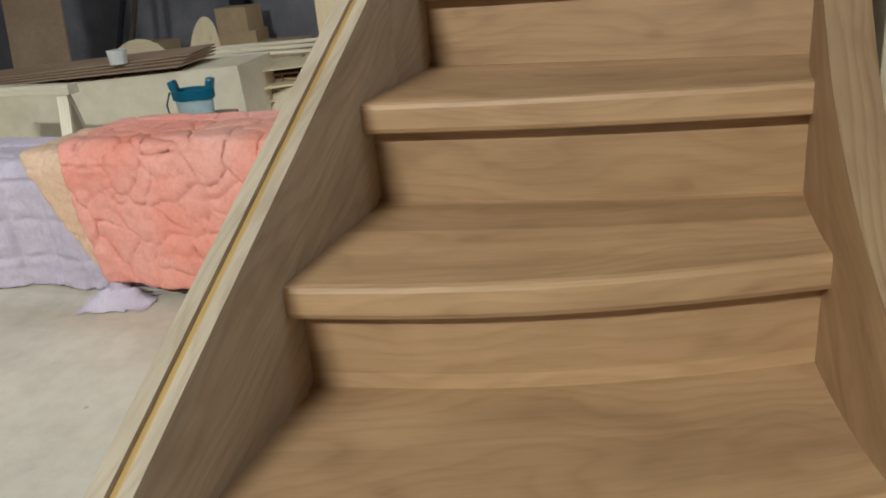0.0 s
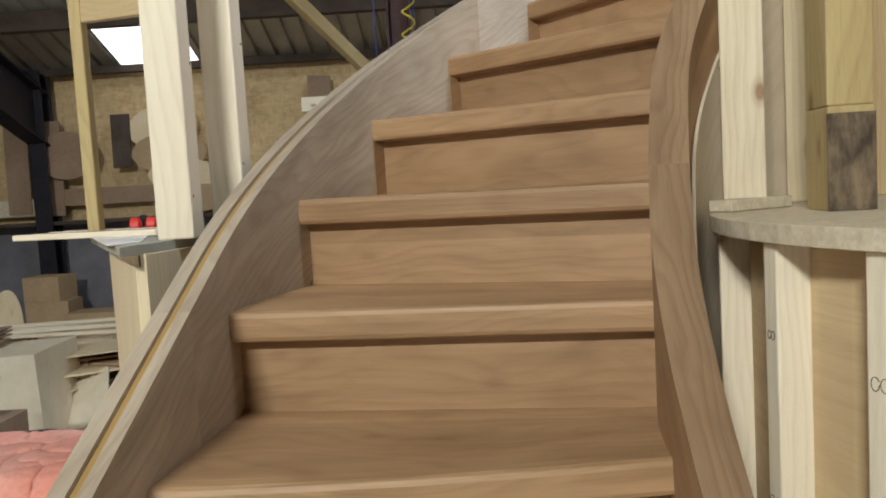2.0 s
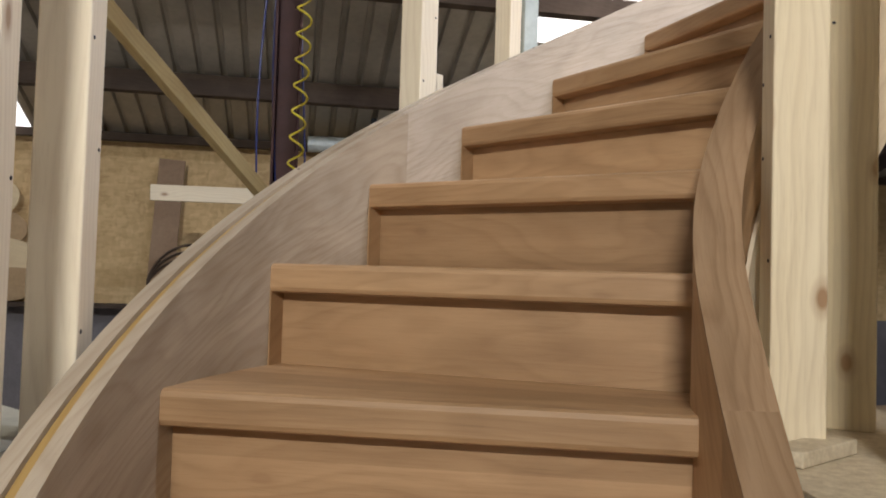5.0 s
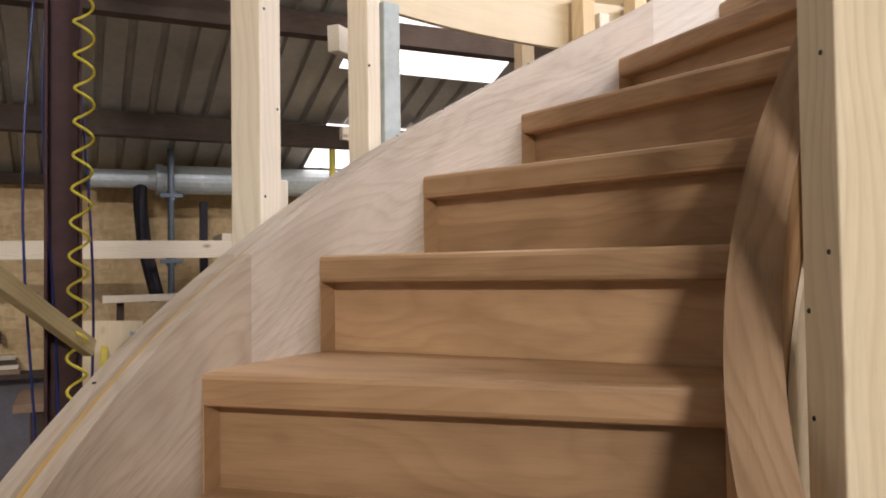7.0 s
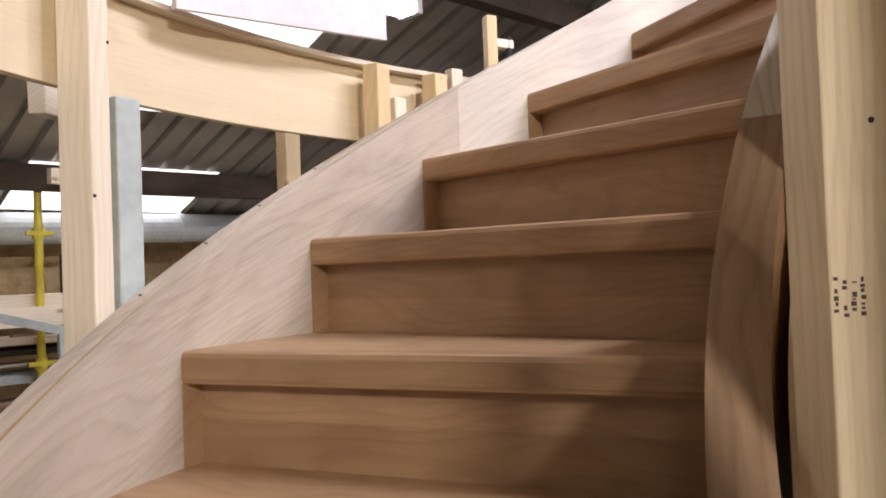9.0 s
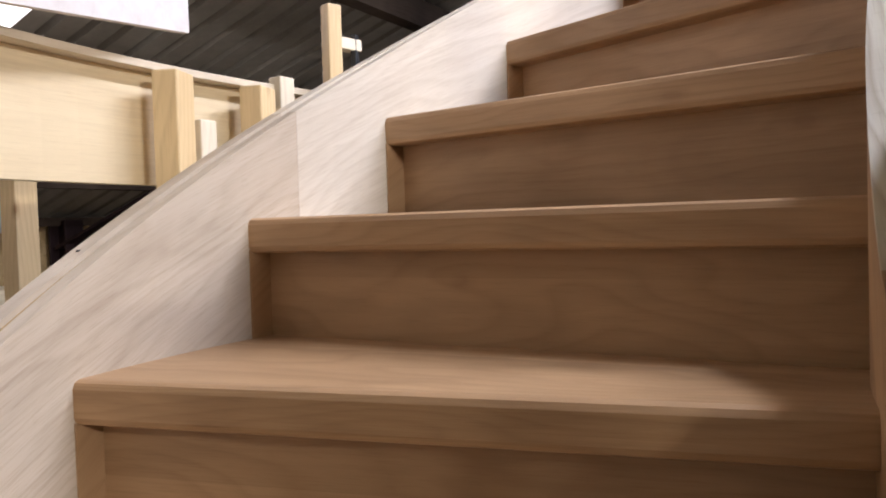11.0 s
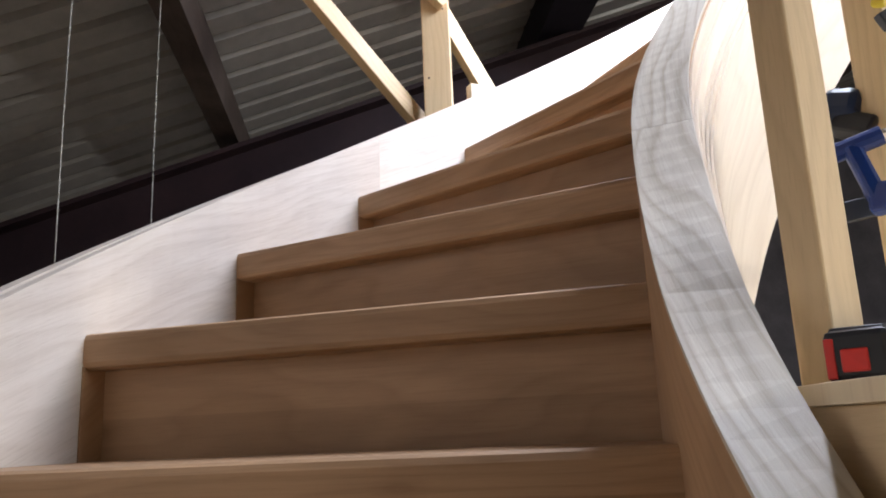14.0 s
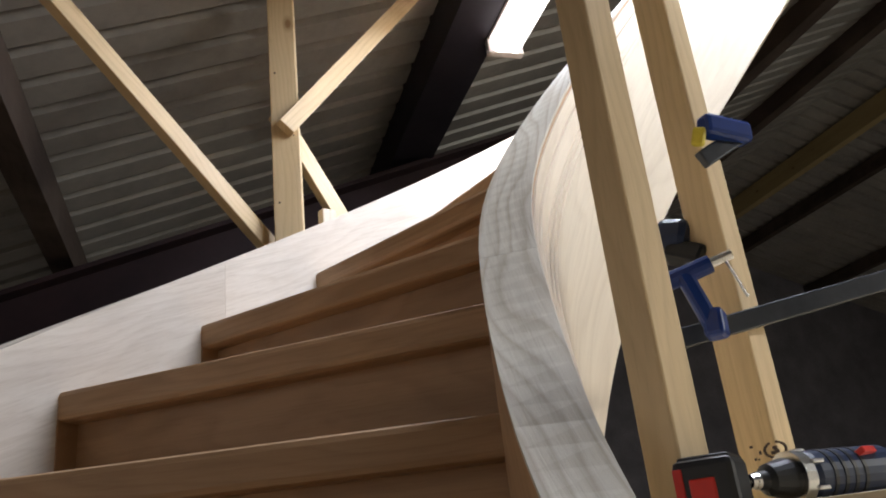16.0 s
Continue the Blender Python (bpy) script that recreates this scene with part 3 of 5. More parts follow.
def inner_string(s0, s1, n):
    q = [s0 + (s1 - s0) * k / n for k in range(n + 1)]
    th = 0.063 if s0 < 8 else 0.076
    sect = [(0.0, -0.42), (0.0, 0.0), (th, 0.0), (th, -0.42)]
    lines = [[Z(inner(s, o), max(FLOOR + 0.002, string_z(s, over_inner(s)) + dz)) for s in q] for o, dz in sect]
    body = ribbon("inner_string", lines, OAK, stair, "brown oak inner string winding round the well", bevel=0.0005)
    cap = [[Z(inner(s, o), max(FLOOR + 0.003, string_z(s, over_inner(s)) + dz)) for s in q] for o, dz in ((-0.0005, 0.0005), (-0.0005, 0.007), (th + 0.0005, 0.007), (th + 0.0005, 0.0005))]
    # colour follows the light on the edge: shade below, lamplight above
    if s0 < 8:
        ribbon("top_edge", cap, OAK_EDGE_SHADED, body, "planed top edge with wavy grain, coloured brown as in shade", bevel=0.0005, slant=0.03)
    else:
        ribbon("top_edge", cap, OAK_EDGE_LIT, body, "planed top edge with dark grain, coloured pale as under the lamp", bevel=0.0005, slant=0.1)


def over_inner(s):
    return 0.128


def liner(s0, s1, n, low, back=0.078, top=0.085, thick=0.006):
    """Bent plywood lining behind the inner string."""
    q = [s0 + (s1 - s0) * k / n for k in range(n + 1)]
    lines = []
    for o, dz in ((back, low), (back, top), (back + thick, top), (back + thick, low)):
        lines.append([Z(inner(s, o), max(FLOOR + 0.002, string_z(s, dz))) for s in q])
    ribbon("string_lining", lines, BIRCH, stair, "thin bent plywood lining behind the inner string")


liner(-0.8, 8.0, 60, -3.0, 0.065, -0.01)
liner(8.0, 20.0, 84, -0.33)
for k in range(3):
    liner(11.0 + 0.25 * k, 20.0, 74, -0.325, 0.0842 + 0.0044 * k, 0.045 - 0.012 * k, 0.0036)
liner(10.5, 18.8, 60, 0.0875, 0.0766, 0.122, 0.003)
for a, b in zip([-0.9, 4.4, 9.9, 13.4, 17.0], [4.4, 9.9, 13.4, 17.0, 18.9]):
    inner_string(a, b - 0.0006, max(10, int((b - a) * 8)))


# ---------------------------------------------------------------- posts outside the outer string
def prop(deg, r, z1, w=0.065, d=0.07, mat=PINE, label="pale sawn softwood prop beside the outer string", yaw=None, z0=FLOOR):
    p = polar(deg, r)
    ob = upright("timber_prop", p, z0, z1, w, d, deg if yaw is None else yaw, mat)
    return tagged(ob, label, "post", "props round the stair")


prop(160.4, 1.66, 3.1, yaw=172, z0=0.845)
prop(154.4, 1.645, 3.1, yaw=168)
prop(117.4, 1.64, 3.1, yaw=125)
prop(106.2, 1.635, 2.2, 0.055, 0.05, yaw=118)
prop(80.6, 1.628, 2.2, 0.04, 0.055, mat=PINE_YELLOW, yaw=100)
prop(74.4, 1.628, 2.2, 0.04, 0.055, mat=PINE_YELLOW, yaw=95)


# ---------------------------------------------------------------- upper gallery former
def arc_band(name, r0, r1, a0, a1, z0, z1, mat, n=40, parent=None, label="", bevel=0.001):
    q = [a0 + (a1 - a0) * k / n for k in range(n + 1)]
    return ribbon(name, [[polar(a, r, z) for a in q] for r, z in ((r0, z0), (r0, z1), (r1, z1), (r1, z0))], mat, parent, label, bevel=bevel)


former = thing("curved_former", "pale bent plywood band with a capping strip fixed round the props", "former")
arc_band("band", 1.682, 1.70, 150, 66, 2.035, 2.205, PLY, parent=former)
arc_band("capping", 1.655, 1.704, 150, 66, 2.2055, 2.217, BIRCH, parent=former, label="pale thin capping strip")
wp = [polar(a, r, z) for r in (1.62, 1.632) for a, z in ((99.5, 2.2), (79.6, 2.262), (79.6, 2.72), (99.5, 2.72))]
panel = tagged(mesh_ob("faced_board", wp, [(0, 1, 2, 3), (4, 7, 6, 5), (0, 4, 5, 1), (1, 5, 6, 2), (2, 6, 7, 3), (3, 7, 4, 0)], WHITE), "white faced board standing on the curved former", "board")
tagged(upright("grey_board", polar(104.0, 1.615), 1.66, 2.02, 0.02, 0.045, 95, GREY_BOARD), "narrow grey-green painted board beside the prop", "board")

# white blocks and packers under the former
for deg in (117.4, 80.4, 74.2):
    p = polar(deg - 2.6, 1.655)
    zt = ((A4 - deg + 2.6) / TURN + 4) * RISE + 0.108
    tagged(upright("packing_block", p, zt - 0.16, zt + 0.035, 0.03, 0.035, deg, PINE), "small pale offcut nailed to the prop", "block", "packing blocks")

# ---------------------------------------------------------------- braces
tagged(bar("brace", (-0.252, 2.081, 1.910), (0.690, 3.338, 1.199), 0.03, 0.05, PINE_GREEN), "greenish treated timber brace between a prop and the steel column", "brace")

# ---------------------------------------------------------------- upper props and braces
prop(17.9, 1.64, 3.78, 0.062, 0.075, mat=PINE_YELLOW, label="upright softwood prop at the top of the outer string", yaw=-20)
tagged(upright("packing_block", polar(14.3, 1.615), 3.0, 3.10, 0.03, 0.04, 10, PINE), "small white block fixed beside the prop", "block", "packing blocks")
tagged(bar("brace", polar(17.2, 1.72, 2.98), polar(40.5, 1.72, 3.47), 0.03, 0.05, PINE_YELLOW), "slanting sawn softwood brace to the prop", "brace", "braces")
tagged(bar("brace", polar(19.0, 1.60, 3.31), polar(0.5, 1.60, 3.97), 0.03, 0.05, PINE_YELLOW), "slanting sawn softwood brace to the prop", "brace", "braces")
tagged(bar("brace", polar(17.5, 1.70, 3.42), polar(9.5, 1.70, 3.06), 0.03, 0.05, PINE_YELLOW), "slanting sawn softwood brace to the prop", "brace", "braces")


# ---------------------------------------------------------------- the drum in the well
def disc(name, r, z, th, mat, label):
    n = 64
    vs = [polar(360 * k / n, r, zz) for zz in (z, z - th) for k in range(n)]
    fs = [tuple(range(n)), tuple(range(n, 2 * n))[::-1]] + [(k, (k + 1) % n, n + (k + 1) % n, n + k) for k in range(n)]
    return tagged(mesh_ob(name, vs, fs, mat, uvs=[(v.x, v.y) for v in vs], bevel=0.001), label, "platform", "drum platforms")


disc("drum_platform", 0.735, 0.838, 0.026, CHIP, "round chipboard platform in the stair well")
disc("drum_platform", 0.632, 2.205, 0.018, PLY, "round plywood platform high in the stair well")


def drum_stud(deg, r, z0, z1, w=0.063, d=0.085, mat=PINE, yaw=None, label="sawn softwood stud of the drum in the well"):
    return tagged(upright("drum_stud", polar(deg, r), z0, z1, w, d, deg if yaw is None else yaw, mat), label, "stud", "drum studs")


# studs and skin under the lower platform
for deg, w in ((104, 0.036), (122, 0.03), (140, 0.036), (157.3, 0.02), (176.8, 0.034), (192, 0.036), (195.6, 0.03), (211, 0.034), (228, 0.036), (246, 0.032), (264, 0.036), (282, 0.034)):
    drum_stud(deg, 0.70, FLOOR, 0.812, 0.05, w)
skin = arc_band("drum_skin", 0.668, 0.678, 60, 300, FLOOR, 0.812, PLY_TAN, 48)
tagged(skin, "bent plywood skin behind the drum studs", "former")
tagged(arc_band("drum_skin", 0.612, 0.622, 98, -60, 1.93, 2.1865, PLY_TAN, 40), "bent plywood skin under the upper platform", "former")
# studs between the platforms
drum_stud(139.2, 0.688, 0.838, 2.18, 0.075, 0.07, PINE_CREAM, 150)
drum_stud(118.3, 0.635, 0.838, 2.18, 0.09, 0.07, PINE_WARM, 130)
drum_stud(97, 0.62, 0.838, 2.18, 0.07, 0.045, PINE_YELLOW)
drum_stud(50, 0.60, 0.838, 2.18, 0.07, 0.045, PINE_YELLOW)
drum_stud(20, 0.60, 0.838, 2.18, 0.07, 0.045, PINE_YELLOW)
drum_stud(-8, 0.60, 0.838, 2.18, 0.07, 0.045, PINE_YELLOW)
drum_stud(-35, 0.60, 0.838, 2.18, 0.07, 0.045, PINE_YELLOW)
# studs over the upper platform
drum_stud(63.5, 0.585, 2.205, 3.5, 0.045, 0.042, PINE_YELLOW, 100, "tall sawn softwood stud standing on the upper platform")
drum_stud(37, 0.47, 2.205, 3.5, 0.040, 0.052, PINE_YELLOW, 100, "tall sawn softwood stud standing on the upper platform")
# treated post with a blackened foot
post = thing("treated_post", "greenish treated post with a blackened foot on the platform", "post")
upright("shaft", (1.04, 1.03), 1.0, 2.18, 0.07, 0.095, 165, PINE_GREEN, post)
upright("foot", (1.04, 1.03), 0.838, 1.0, 0.07, 0.095, 165, PINE_GREEN, post)
box("bark_face", (0.072, 0.003, 0.15), Matrix.Translation((1.04, 1.03, 0.914)) @ pose(0, 0, 0, 0, 0, 165) @ pose(0, 0.048, 0), CHIP_GREY, post, "blackened rough bark face", bevel=0.0)
tagged(box("offcut", (0.16, 0.05, 0.02), pose(0.985, 1.20, 0.849, 0, 0, 20), CHIP), "weathered chipboard offcut lying on the platform", "offcut")


# ---------------------------------------------------------------- quilts over a low stack of boards
def quilt(name, q0, q1, top, off, mat, label, cell, square=False, skew=0.0, hang=1.0):
    """A padded quilt that hangs over the front of the stack; q along the stack, v down the drape."""
    a, b = Vector((-1.514, 2.036, 0)), Vector((-0.874, 1.906, 0))
    d = (b - a).normalized()
    nrm = Vector((d.y, -d.x, 0))
    nu, nv = max(30, int((q1 - q0) * 150)), 96
    depth, drop = 0.34, (top - FLOOR - 0.006) * hang
    length = depth + drop
    vs, uv, fs = [], [], []
    for j in range(nv + 1):
        v = length * j / nv
        for i in range(nu + 1):
            q = q0 + (q1 - q0) * i / nu + skew * max(0, v - depth)
            if v < depth - 0.05:
                back, z = depth - v, top
            elif v < depth + 0.05:
                k = (v - depth + 0.05) / 0.1 * math.pi / 2
                back, z = 0.05 - 0.05 * math.sin(k), top - 0.05 + 0.05 * math.cos(k)
            else:
                back, z = 0.0, top - (v - depth)
            if square:
                fx, fy = (q / cell) % 1, (v / cell) % 1
                puff = 0.014 * min(1, 7 * min(fx, 1 - fx, fy, 1 - fy)) ** 0.6
            else:
                w = noise.noise_vector((q * 9, v * 9, 3.1)) * 0.06
                d1, d2 = noise.voronoi((q / cell + w.x * 9, v / cell + w.y * 9, 1.7))[0][:2]
                puff = 0.013 * min(1.0, (d2 - d1) * 6.5) ** 0.5
            fold = 0.012 * noise.noise((q * 7, v * 2.0, off * 90)) + 0.016 * math.sin(q * 17 + 2.1 * v) * min(1, max(0, v - depth) * 3) + 0.007 * noise.noise((q * 34, v * 34, 5))
            p = a + d * q + nrm * (off + puff * (1 if v > depth - 0.05 else 0) + fold - back)
            vs.append(Vector((p.x, p.y, max(FLOOR + 0.004, z + (puff + 0.4 * fold if v < depth else 0) + 0.012 * noise.noise((q * 4, 0, 8))))))
            uv.append((q, v))
    w = nu + 1
    for j in range(nv):
        for i in range(nu):
            fs.append((j * w + i, j * w + i + 1, (j + 1) * w + i + 1, (j + 1) * w + i))
    ob = mesh_ob(name, vs, fs, mat, uvs=uv, smooth=True)
    so = ob.modifiers.new("thick", "SOLIDIFY")
    so.thickness, so.offset = 0.012, -1
    return tagged(ob, label, "quilt", "quilts on the stack")


quilt("quilt", -0.65, 0.62, 0.235, 0.0, LILAC, "lilac square-quilted blanket hanging over the board stack", 0.13, True)
quilt("quilt", 0.26, 0.62, 0.27, 0.035, PEACH, "peach and floral quilt folded over the stack", 0.10, False, 0.55, 0.88)
quilt("quilt", 0.44, 1.35, 0.295, 0.065, PINK, "coral pink padded quilt draped over the stack", 0.12, False, 0.12, 0.9)
vs, fs = [], []
for j in range(13):
    for k in range(13):
        x, y = (j - 6) / 6, (k - 6) / 6
        h = max(0.0, 1 - (x * x + y * y) ** 0.8)
        vs.append(Vector((-1.0 + 0.11 * x + 0.02 * noise.noise((j * 0.7, k * 0.7, 1)), 1.82 + 0.065 * y + 0.02 * noise.noise((j * 0.7, k * 0.7, 4)), FLOOR + 0.004 + h * (0.045 + 0.06 * abs(noise.noise((j * 0.55, k * 0.55, 9)))))))
fs = [(j * 13 + k, j * 13 + k + 1, j * 13 + k + 14, j * 13 + k + 13) for j in range(12) for k in range(12)]
tagged(mesh_ob("dust_rag", vs, fs, LILAC, smooth=True), "crumpled greyish lilac rag on the floor", "rag")
for k in range(6):
    c = Vector((-1.17, 2.19, 0))
    tagged(box("board", (1.9, 0.36 - 0.01 * (k % 3), 0.066), pose(c.x + 0.01 * (k % 2), c.y, FLOOR + 0.033 + k * 0.0675, 0, 0, -11.4 + 0.6 * (k % 2)), CHIP), "stacked chipboard sheet under the quilts", "board", "stacked boards")

# ---------------------------------------------------------------- materials stored behind the quilts
def sheet(name, x, y, z, sx, sy, sz, yaw=0.0, tilt=0.0, roll=0.0, mat=HARDBOARD, label="", category="board", group=""):
    p = B(x, y, z)
    return tagged(box(name, (sx, sy, sz), pose(p.x, p.y, p.z, tilt, roll, yaw - 10), mat), label, category, group)


CREAM = surface("cream_laminate", (0.70, 0.61, 0.46), (0.80, 0.72, 0.57), 2.0, 0.5, 0, 0.03, fine=9.0)
sheet("laminated_board", -2.64, 3.55, 0.03, 1.92, 0.45, 0.42, 3, 0, -2, CREAM, "long cream laminated boards stacked on edge")
for k in range(4):
    sheet("hardboard_sheet", -2.85 + 0.06 * k, 3.5 + 0.03 * k, 0.262 + 0.014 * k, 1.75 - 0.15 * k, 0.42, 0.008, 2 + 2.5 * k, 0, -2, HARDBOARD, "thin brown hardboard sheet lying on the stack", "board", "hardboard sheets")
sheet("tub_box", -1.57, 2.75, -0.01, 0.26, 0.22, 0.34, 0, 0, 0, HARDBOARD, "low brown box that carries the tub", "box")


def tub(x, y, z):
    t = thing("plastic_tub", "teal plastic tub with raised grips and a pale sight band", "tub")
    c = B(x, y)
    for nm, r0, r1, z0, z1, mat in (("body", 0.072, 0.082, 0.0, 0.10, MILK), ("rim", 0.090, 0.092, 0.095, 0.135, TEAL)):
        n = 28
        vs = [Vector((c.x + r * math.cos(2 * math.pi * k / n), c.y + 0.7 * r * math.sin(2 * math.pi * k / n), z + h)) for r, h in ((r0, z0), (r1, z1), (r1 - 0.012, z1), (r0 - 0.012, z0 + 0.01)) for k in range(n)]
        fs = [(j * n + k, j * n + (k + 1) % n, ((j + 1) % 4) * n + (k + 1) % n, ((j + 1) % 4) * n + k) for j in range(4) for k in range(n)]
        mesh_ob(nm, vs, fs, mat, t, "teal rim" if mat is TEAL else "frosted pale body")
    for sx in (-1, 1):
        box("grip", (0.03, 0.05, 0.05), Matrix.Translation(c + Vector((sx * 0.078, 0, z + 0.15))) @ pose(0, 0, 0, 0, sx * 15, 0), TEAL, t, bevel=0.008)
    sweep("handle", [c + Vector((-0.092, -0.02, z + 0.13)), c + Vector((-0.11, -0.03, z + 0.08)), c + Vector((-0.10, -0.04, z + 0.02)), c + Vector((-0.07, -0.05, z - 0.0))], 0.004, BLACK, t, "thin wire handle")
    return t


tub(-1.56, 2.72, 0.145)

# pine trestle
tr = thing("pine_trestle", "pale pine sawhorse among the stacked boards", "trestle")
pA, pB = B(-2.75, 2.66, 0.33), B(-2.02, 2.58, 0.33)
bar("beam", pA, pB, 0.06, 0.04, PINE, tr)
for t in (0.08, 0.92):
    p = pA.lerp(pB, t)
    for s in (-1, 1):
        bar("leg", p, Vector((p.x + 0.02, p.y + s * 0.16, FLOOR)), 0.045, 0.022, PINE, tr)
tagged(bar("pine_batten", B(-2.9, 2.5, 0.14), B(-1.95, 2.45, 0.12), 0.09, 0.02, PINE), "pale pine batten lying across the boards", "batten")


def half_disc(name, x, y, z, r, h, yaw, lean, label):
    n = 20
    prof = [(-r, 0)] + [(r * math.cos(math.pi - math.pi * k / n), h * math.sin(math.pi * k / n)) for k in range(1, n)] + [(r, 0)]
    vs = [Vector((px, s * 0.006, pz)) for s in (-1, 1) for px, pz in prof]
    m = len(prof)
    fs = [tuple(range(m)), tuple(range(m, 2 * m))[::-1]] + [(k, (k + 1) % m, m + (k + 1) % m, m + k) for k in range(m)]
    ob = mesh_ob(name, vs, fs, PLY)
    p = B(x, y, z)
    ob.matrix_basis = pose(p.x, p.y, p.z, lean, 0, yaw - 10)
    return tagged(ob, label, "template", "plywood templates")


half_disc("plywood_template", -3.3, 5.0, -0.06, 0.30, 0.34, 4, -10, "half-round plywood template standing against the stack")
half_disc("plywood_template", -2.8, 5.05, -0.02, 0.16, 0.42, -12, -12, "tall rounded plywood offcut leaning on the stack")
# trestle table with pale battens
tb = thing("batten_rack", "rough rack that carries long pale battens", "rack")
for sx in (-2.35, -1.65):
    for sy in (4.3, 4.6):
        upright("leg", B(sx, sy), FLOOR, 0.16, 0.05, 0.05, -10, PINE_GREEN, tb)
    bar("rail", B(sx, 4.25, 0.18), B(sx, 4.65, 0.18), 0.05, 0.04, PINE_GREEN, tb)
for k in range(7):
    y, z = 4.30 + 0.045 * k, 0.21 + 0.011 * (k % 3)
    tagged(bar("pine_batten", B(-2.75 + 0.13 * (k % 4), y, z), B(-1.35 + 0.05 * (k % 3), y + 0.08 * (k % 2), z + 0.012 * (k % 2)), 0.04, 0.018, PINE), "long pale pine batten lying on the rack", "batten", "battens on the rack")
random.seed(4)
for k in range(26):
    z = -0.168 + 0.0145 * k
    sheet("hardboard_sheet", -1.72 + random.uniform(-0.22, 0.26) - 0.006 * k, 4.0 + random.uniform(-0.16, 0.12), z, random.uniform(0.3, 0.75), random.uniform(0.2, 0.4), random.uniform(0.008, 0.014), random.uniform(-28, 28), 0, random.uniform(-1.2, 1.2), (HARDBOARD, PLY, CARD, CHIP, HARDBOARD, CREAM)[k % 6], "offcut sheet lying in an untidy pile", "board", "offcut pile")
sheet("hardboard_sheet", -1.86, 3.72, 0.05, 0.40, 0.012, 0.36, 12, -32, 14, HARDBOARD, "tan board offcut leaning on the pile", "board", "offcut pile")
sheet("hardboard_sheet", -1.62, 3.66, -0.03, 0.30, 0.012, 0.28, -8, -38, -22, CREAM, "cream board offcut leaning on the pile", "board", "offcut pile")
sheet("hardboard_sheet", -2.05, 3.62, 0.0, 0.34, 0.012, 0.40, 4, -24, -6, CREAM, "cream board offcut leaning on the pile", "board", "offcut pile")
for k, (x, y, mat, top) in enumerate(((-1.30, 4.12, PAPER, BLUE), (-1.25, 4.05, YELLOW, BLACK), (-1.22, 4.16, BLUE, PAPER))):
    bt = thing("glue_bottle", "small plastic glue bottle standing on a crate", "bottle", "glue bottles")
    sweep("body", [B(x, y, 0.02), B(x, y, 0.03), B(x, y, 0.11), B(x, y, 0.13)], [0.026, 0.03, 0.03, 0.012], mat, bt, sides=14)
    sweep("cap", [B(x, y, 0.13), B(x, y, 0.155)], [0.012, 0.008], top, bt, "coloured cap", sides=12)
sheet("crate", -1.26, 4.11, -0.08, 0.24, 0.24, 0.198, 5, 0, 0, CHIP, "low chipboard crate beside the pile", "crate")
for k in range(3):
    tagged(sweep("cable", [B(-1.7 + 0.05 * j + 0.02 * math.sin(j * 1.3 + k), 3.32 + 0.03 * k + 0.05 * math.sin(j * 0.7 + 2 * k), FLOOR + 0.006) for j in range(14)], 0.0045, BLACK, sides=6), "thin black cable lying on the floor", "cable", "floor cables")
for x, y, z, a, b, c, yw in ((-3.1, 6.35, 0.0, 0.34, 0.3, 0.34, 4), (-3.12, 6.35, 0.27, 0.3, 0.28, 0.2, -3), (-2.72, 6.3, -0.05, 0.42, 0.3, 0.24, 2), (-4.0, 6.3, -0.02, 0.4, 0.3, 0.3, -6)):
    sheet("cardboard_box", x, y, z, a, b, c, yw, 0, 0, CARD, "closed brown cardboard box by the wall", "box", "cardboard boxes")
sweep("hose", [B(-1.75 + 0.32 * math.cos(k * 0.3), 3.05 + 0.12 * math.sin(k * 0.3), -0.02 + 0.01 * math.sin(k)) for k in range(22)], 0.016, NAVY)
tagged(bpy.data.objects["hose"], "dark blue coiled hose lying on the boards", "hose")
tagged(sweep("plastic_pot", [B(-2.35, 3.4, 0.315), B(-2.35, 3.4, 0.385)], [0.045, 0.05], PAPER, sides=18), "small white plastic pot on the hardboard", "pot")
for k, (x, mat, lab) in enumerate(((-3.86, OLD_TIMBER, "dark handled broom leaning on the wall"), (-3.98, STEEL_DARK, "dark pole leaning on the wall"))):
    tagged(bar("leaning_pole", B(x, 5.6, FLOOR), B(x - 0.05, 6.4, 1.1), 0.035, 0.035, mat), lab, "pole", "leaning poles")
sheet("hardboard_sheet", -4.25, 5.2, 0.45, 0.5, 0.02, 1.2, 3, -8, 0, HARDBOARD, "tall brown board standing by the wall", "board")

# ---------------------------------------------------------------- little table by the first prop
st = thing("prop_table", "pale plywood stand with a thin tray top that carries a prop", "stand")


def flat_board(name, pts, z0, z1, mat, parent, label=""):
    n = len(pts)
    vs = [Vector((x, y, z)) for z in (z0, z1) for x, y in pts]
    return mesh_ob(name, vs, [tuple(range(n))[::-1], tuple(range(n, 2 * n))] + [(k, (k + 1) % n, n + (k + 1) % n, n + k) for k in range(n)], mat, parent, label, bevel=0.001)


flat_board("top", [(-0.10, 1.19), (-0.005, 1.42), (0.065, 1.585), (-0.09, 1.86), (-0.31, 1.83)], 0.828, 0.845, GREY_CARD, st, "grey-edged board top")
flat_board("tray", [(-0.13, 1.24), (-0.09, 1.30), (-0.16, 1.80), (-0.33, 1.86)], 0.8452, 0.8475, WHITE, st, "white tray board")
flat_board("front_panel", [(-0.072, 1.245), (0.0, 1.42), (-0.018, 1.428), (-0.09, 1.252)], FLOOR, 0.828, PINE_WARM, st, "wide pale softwood panel")
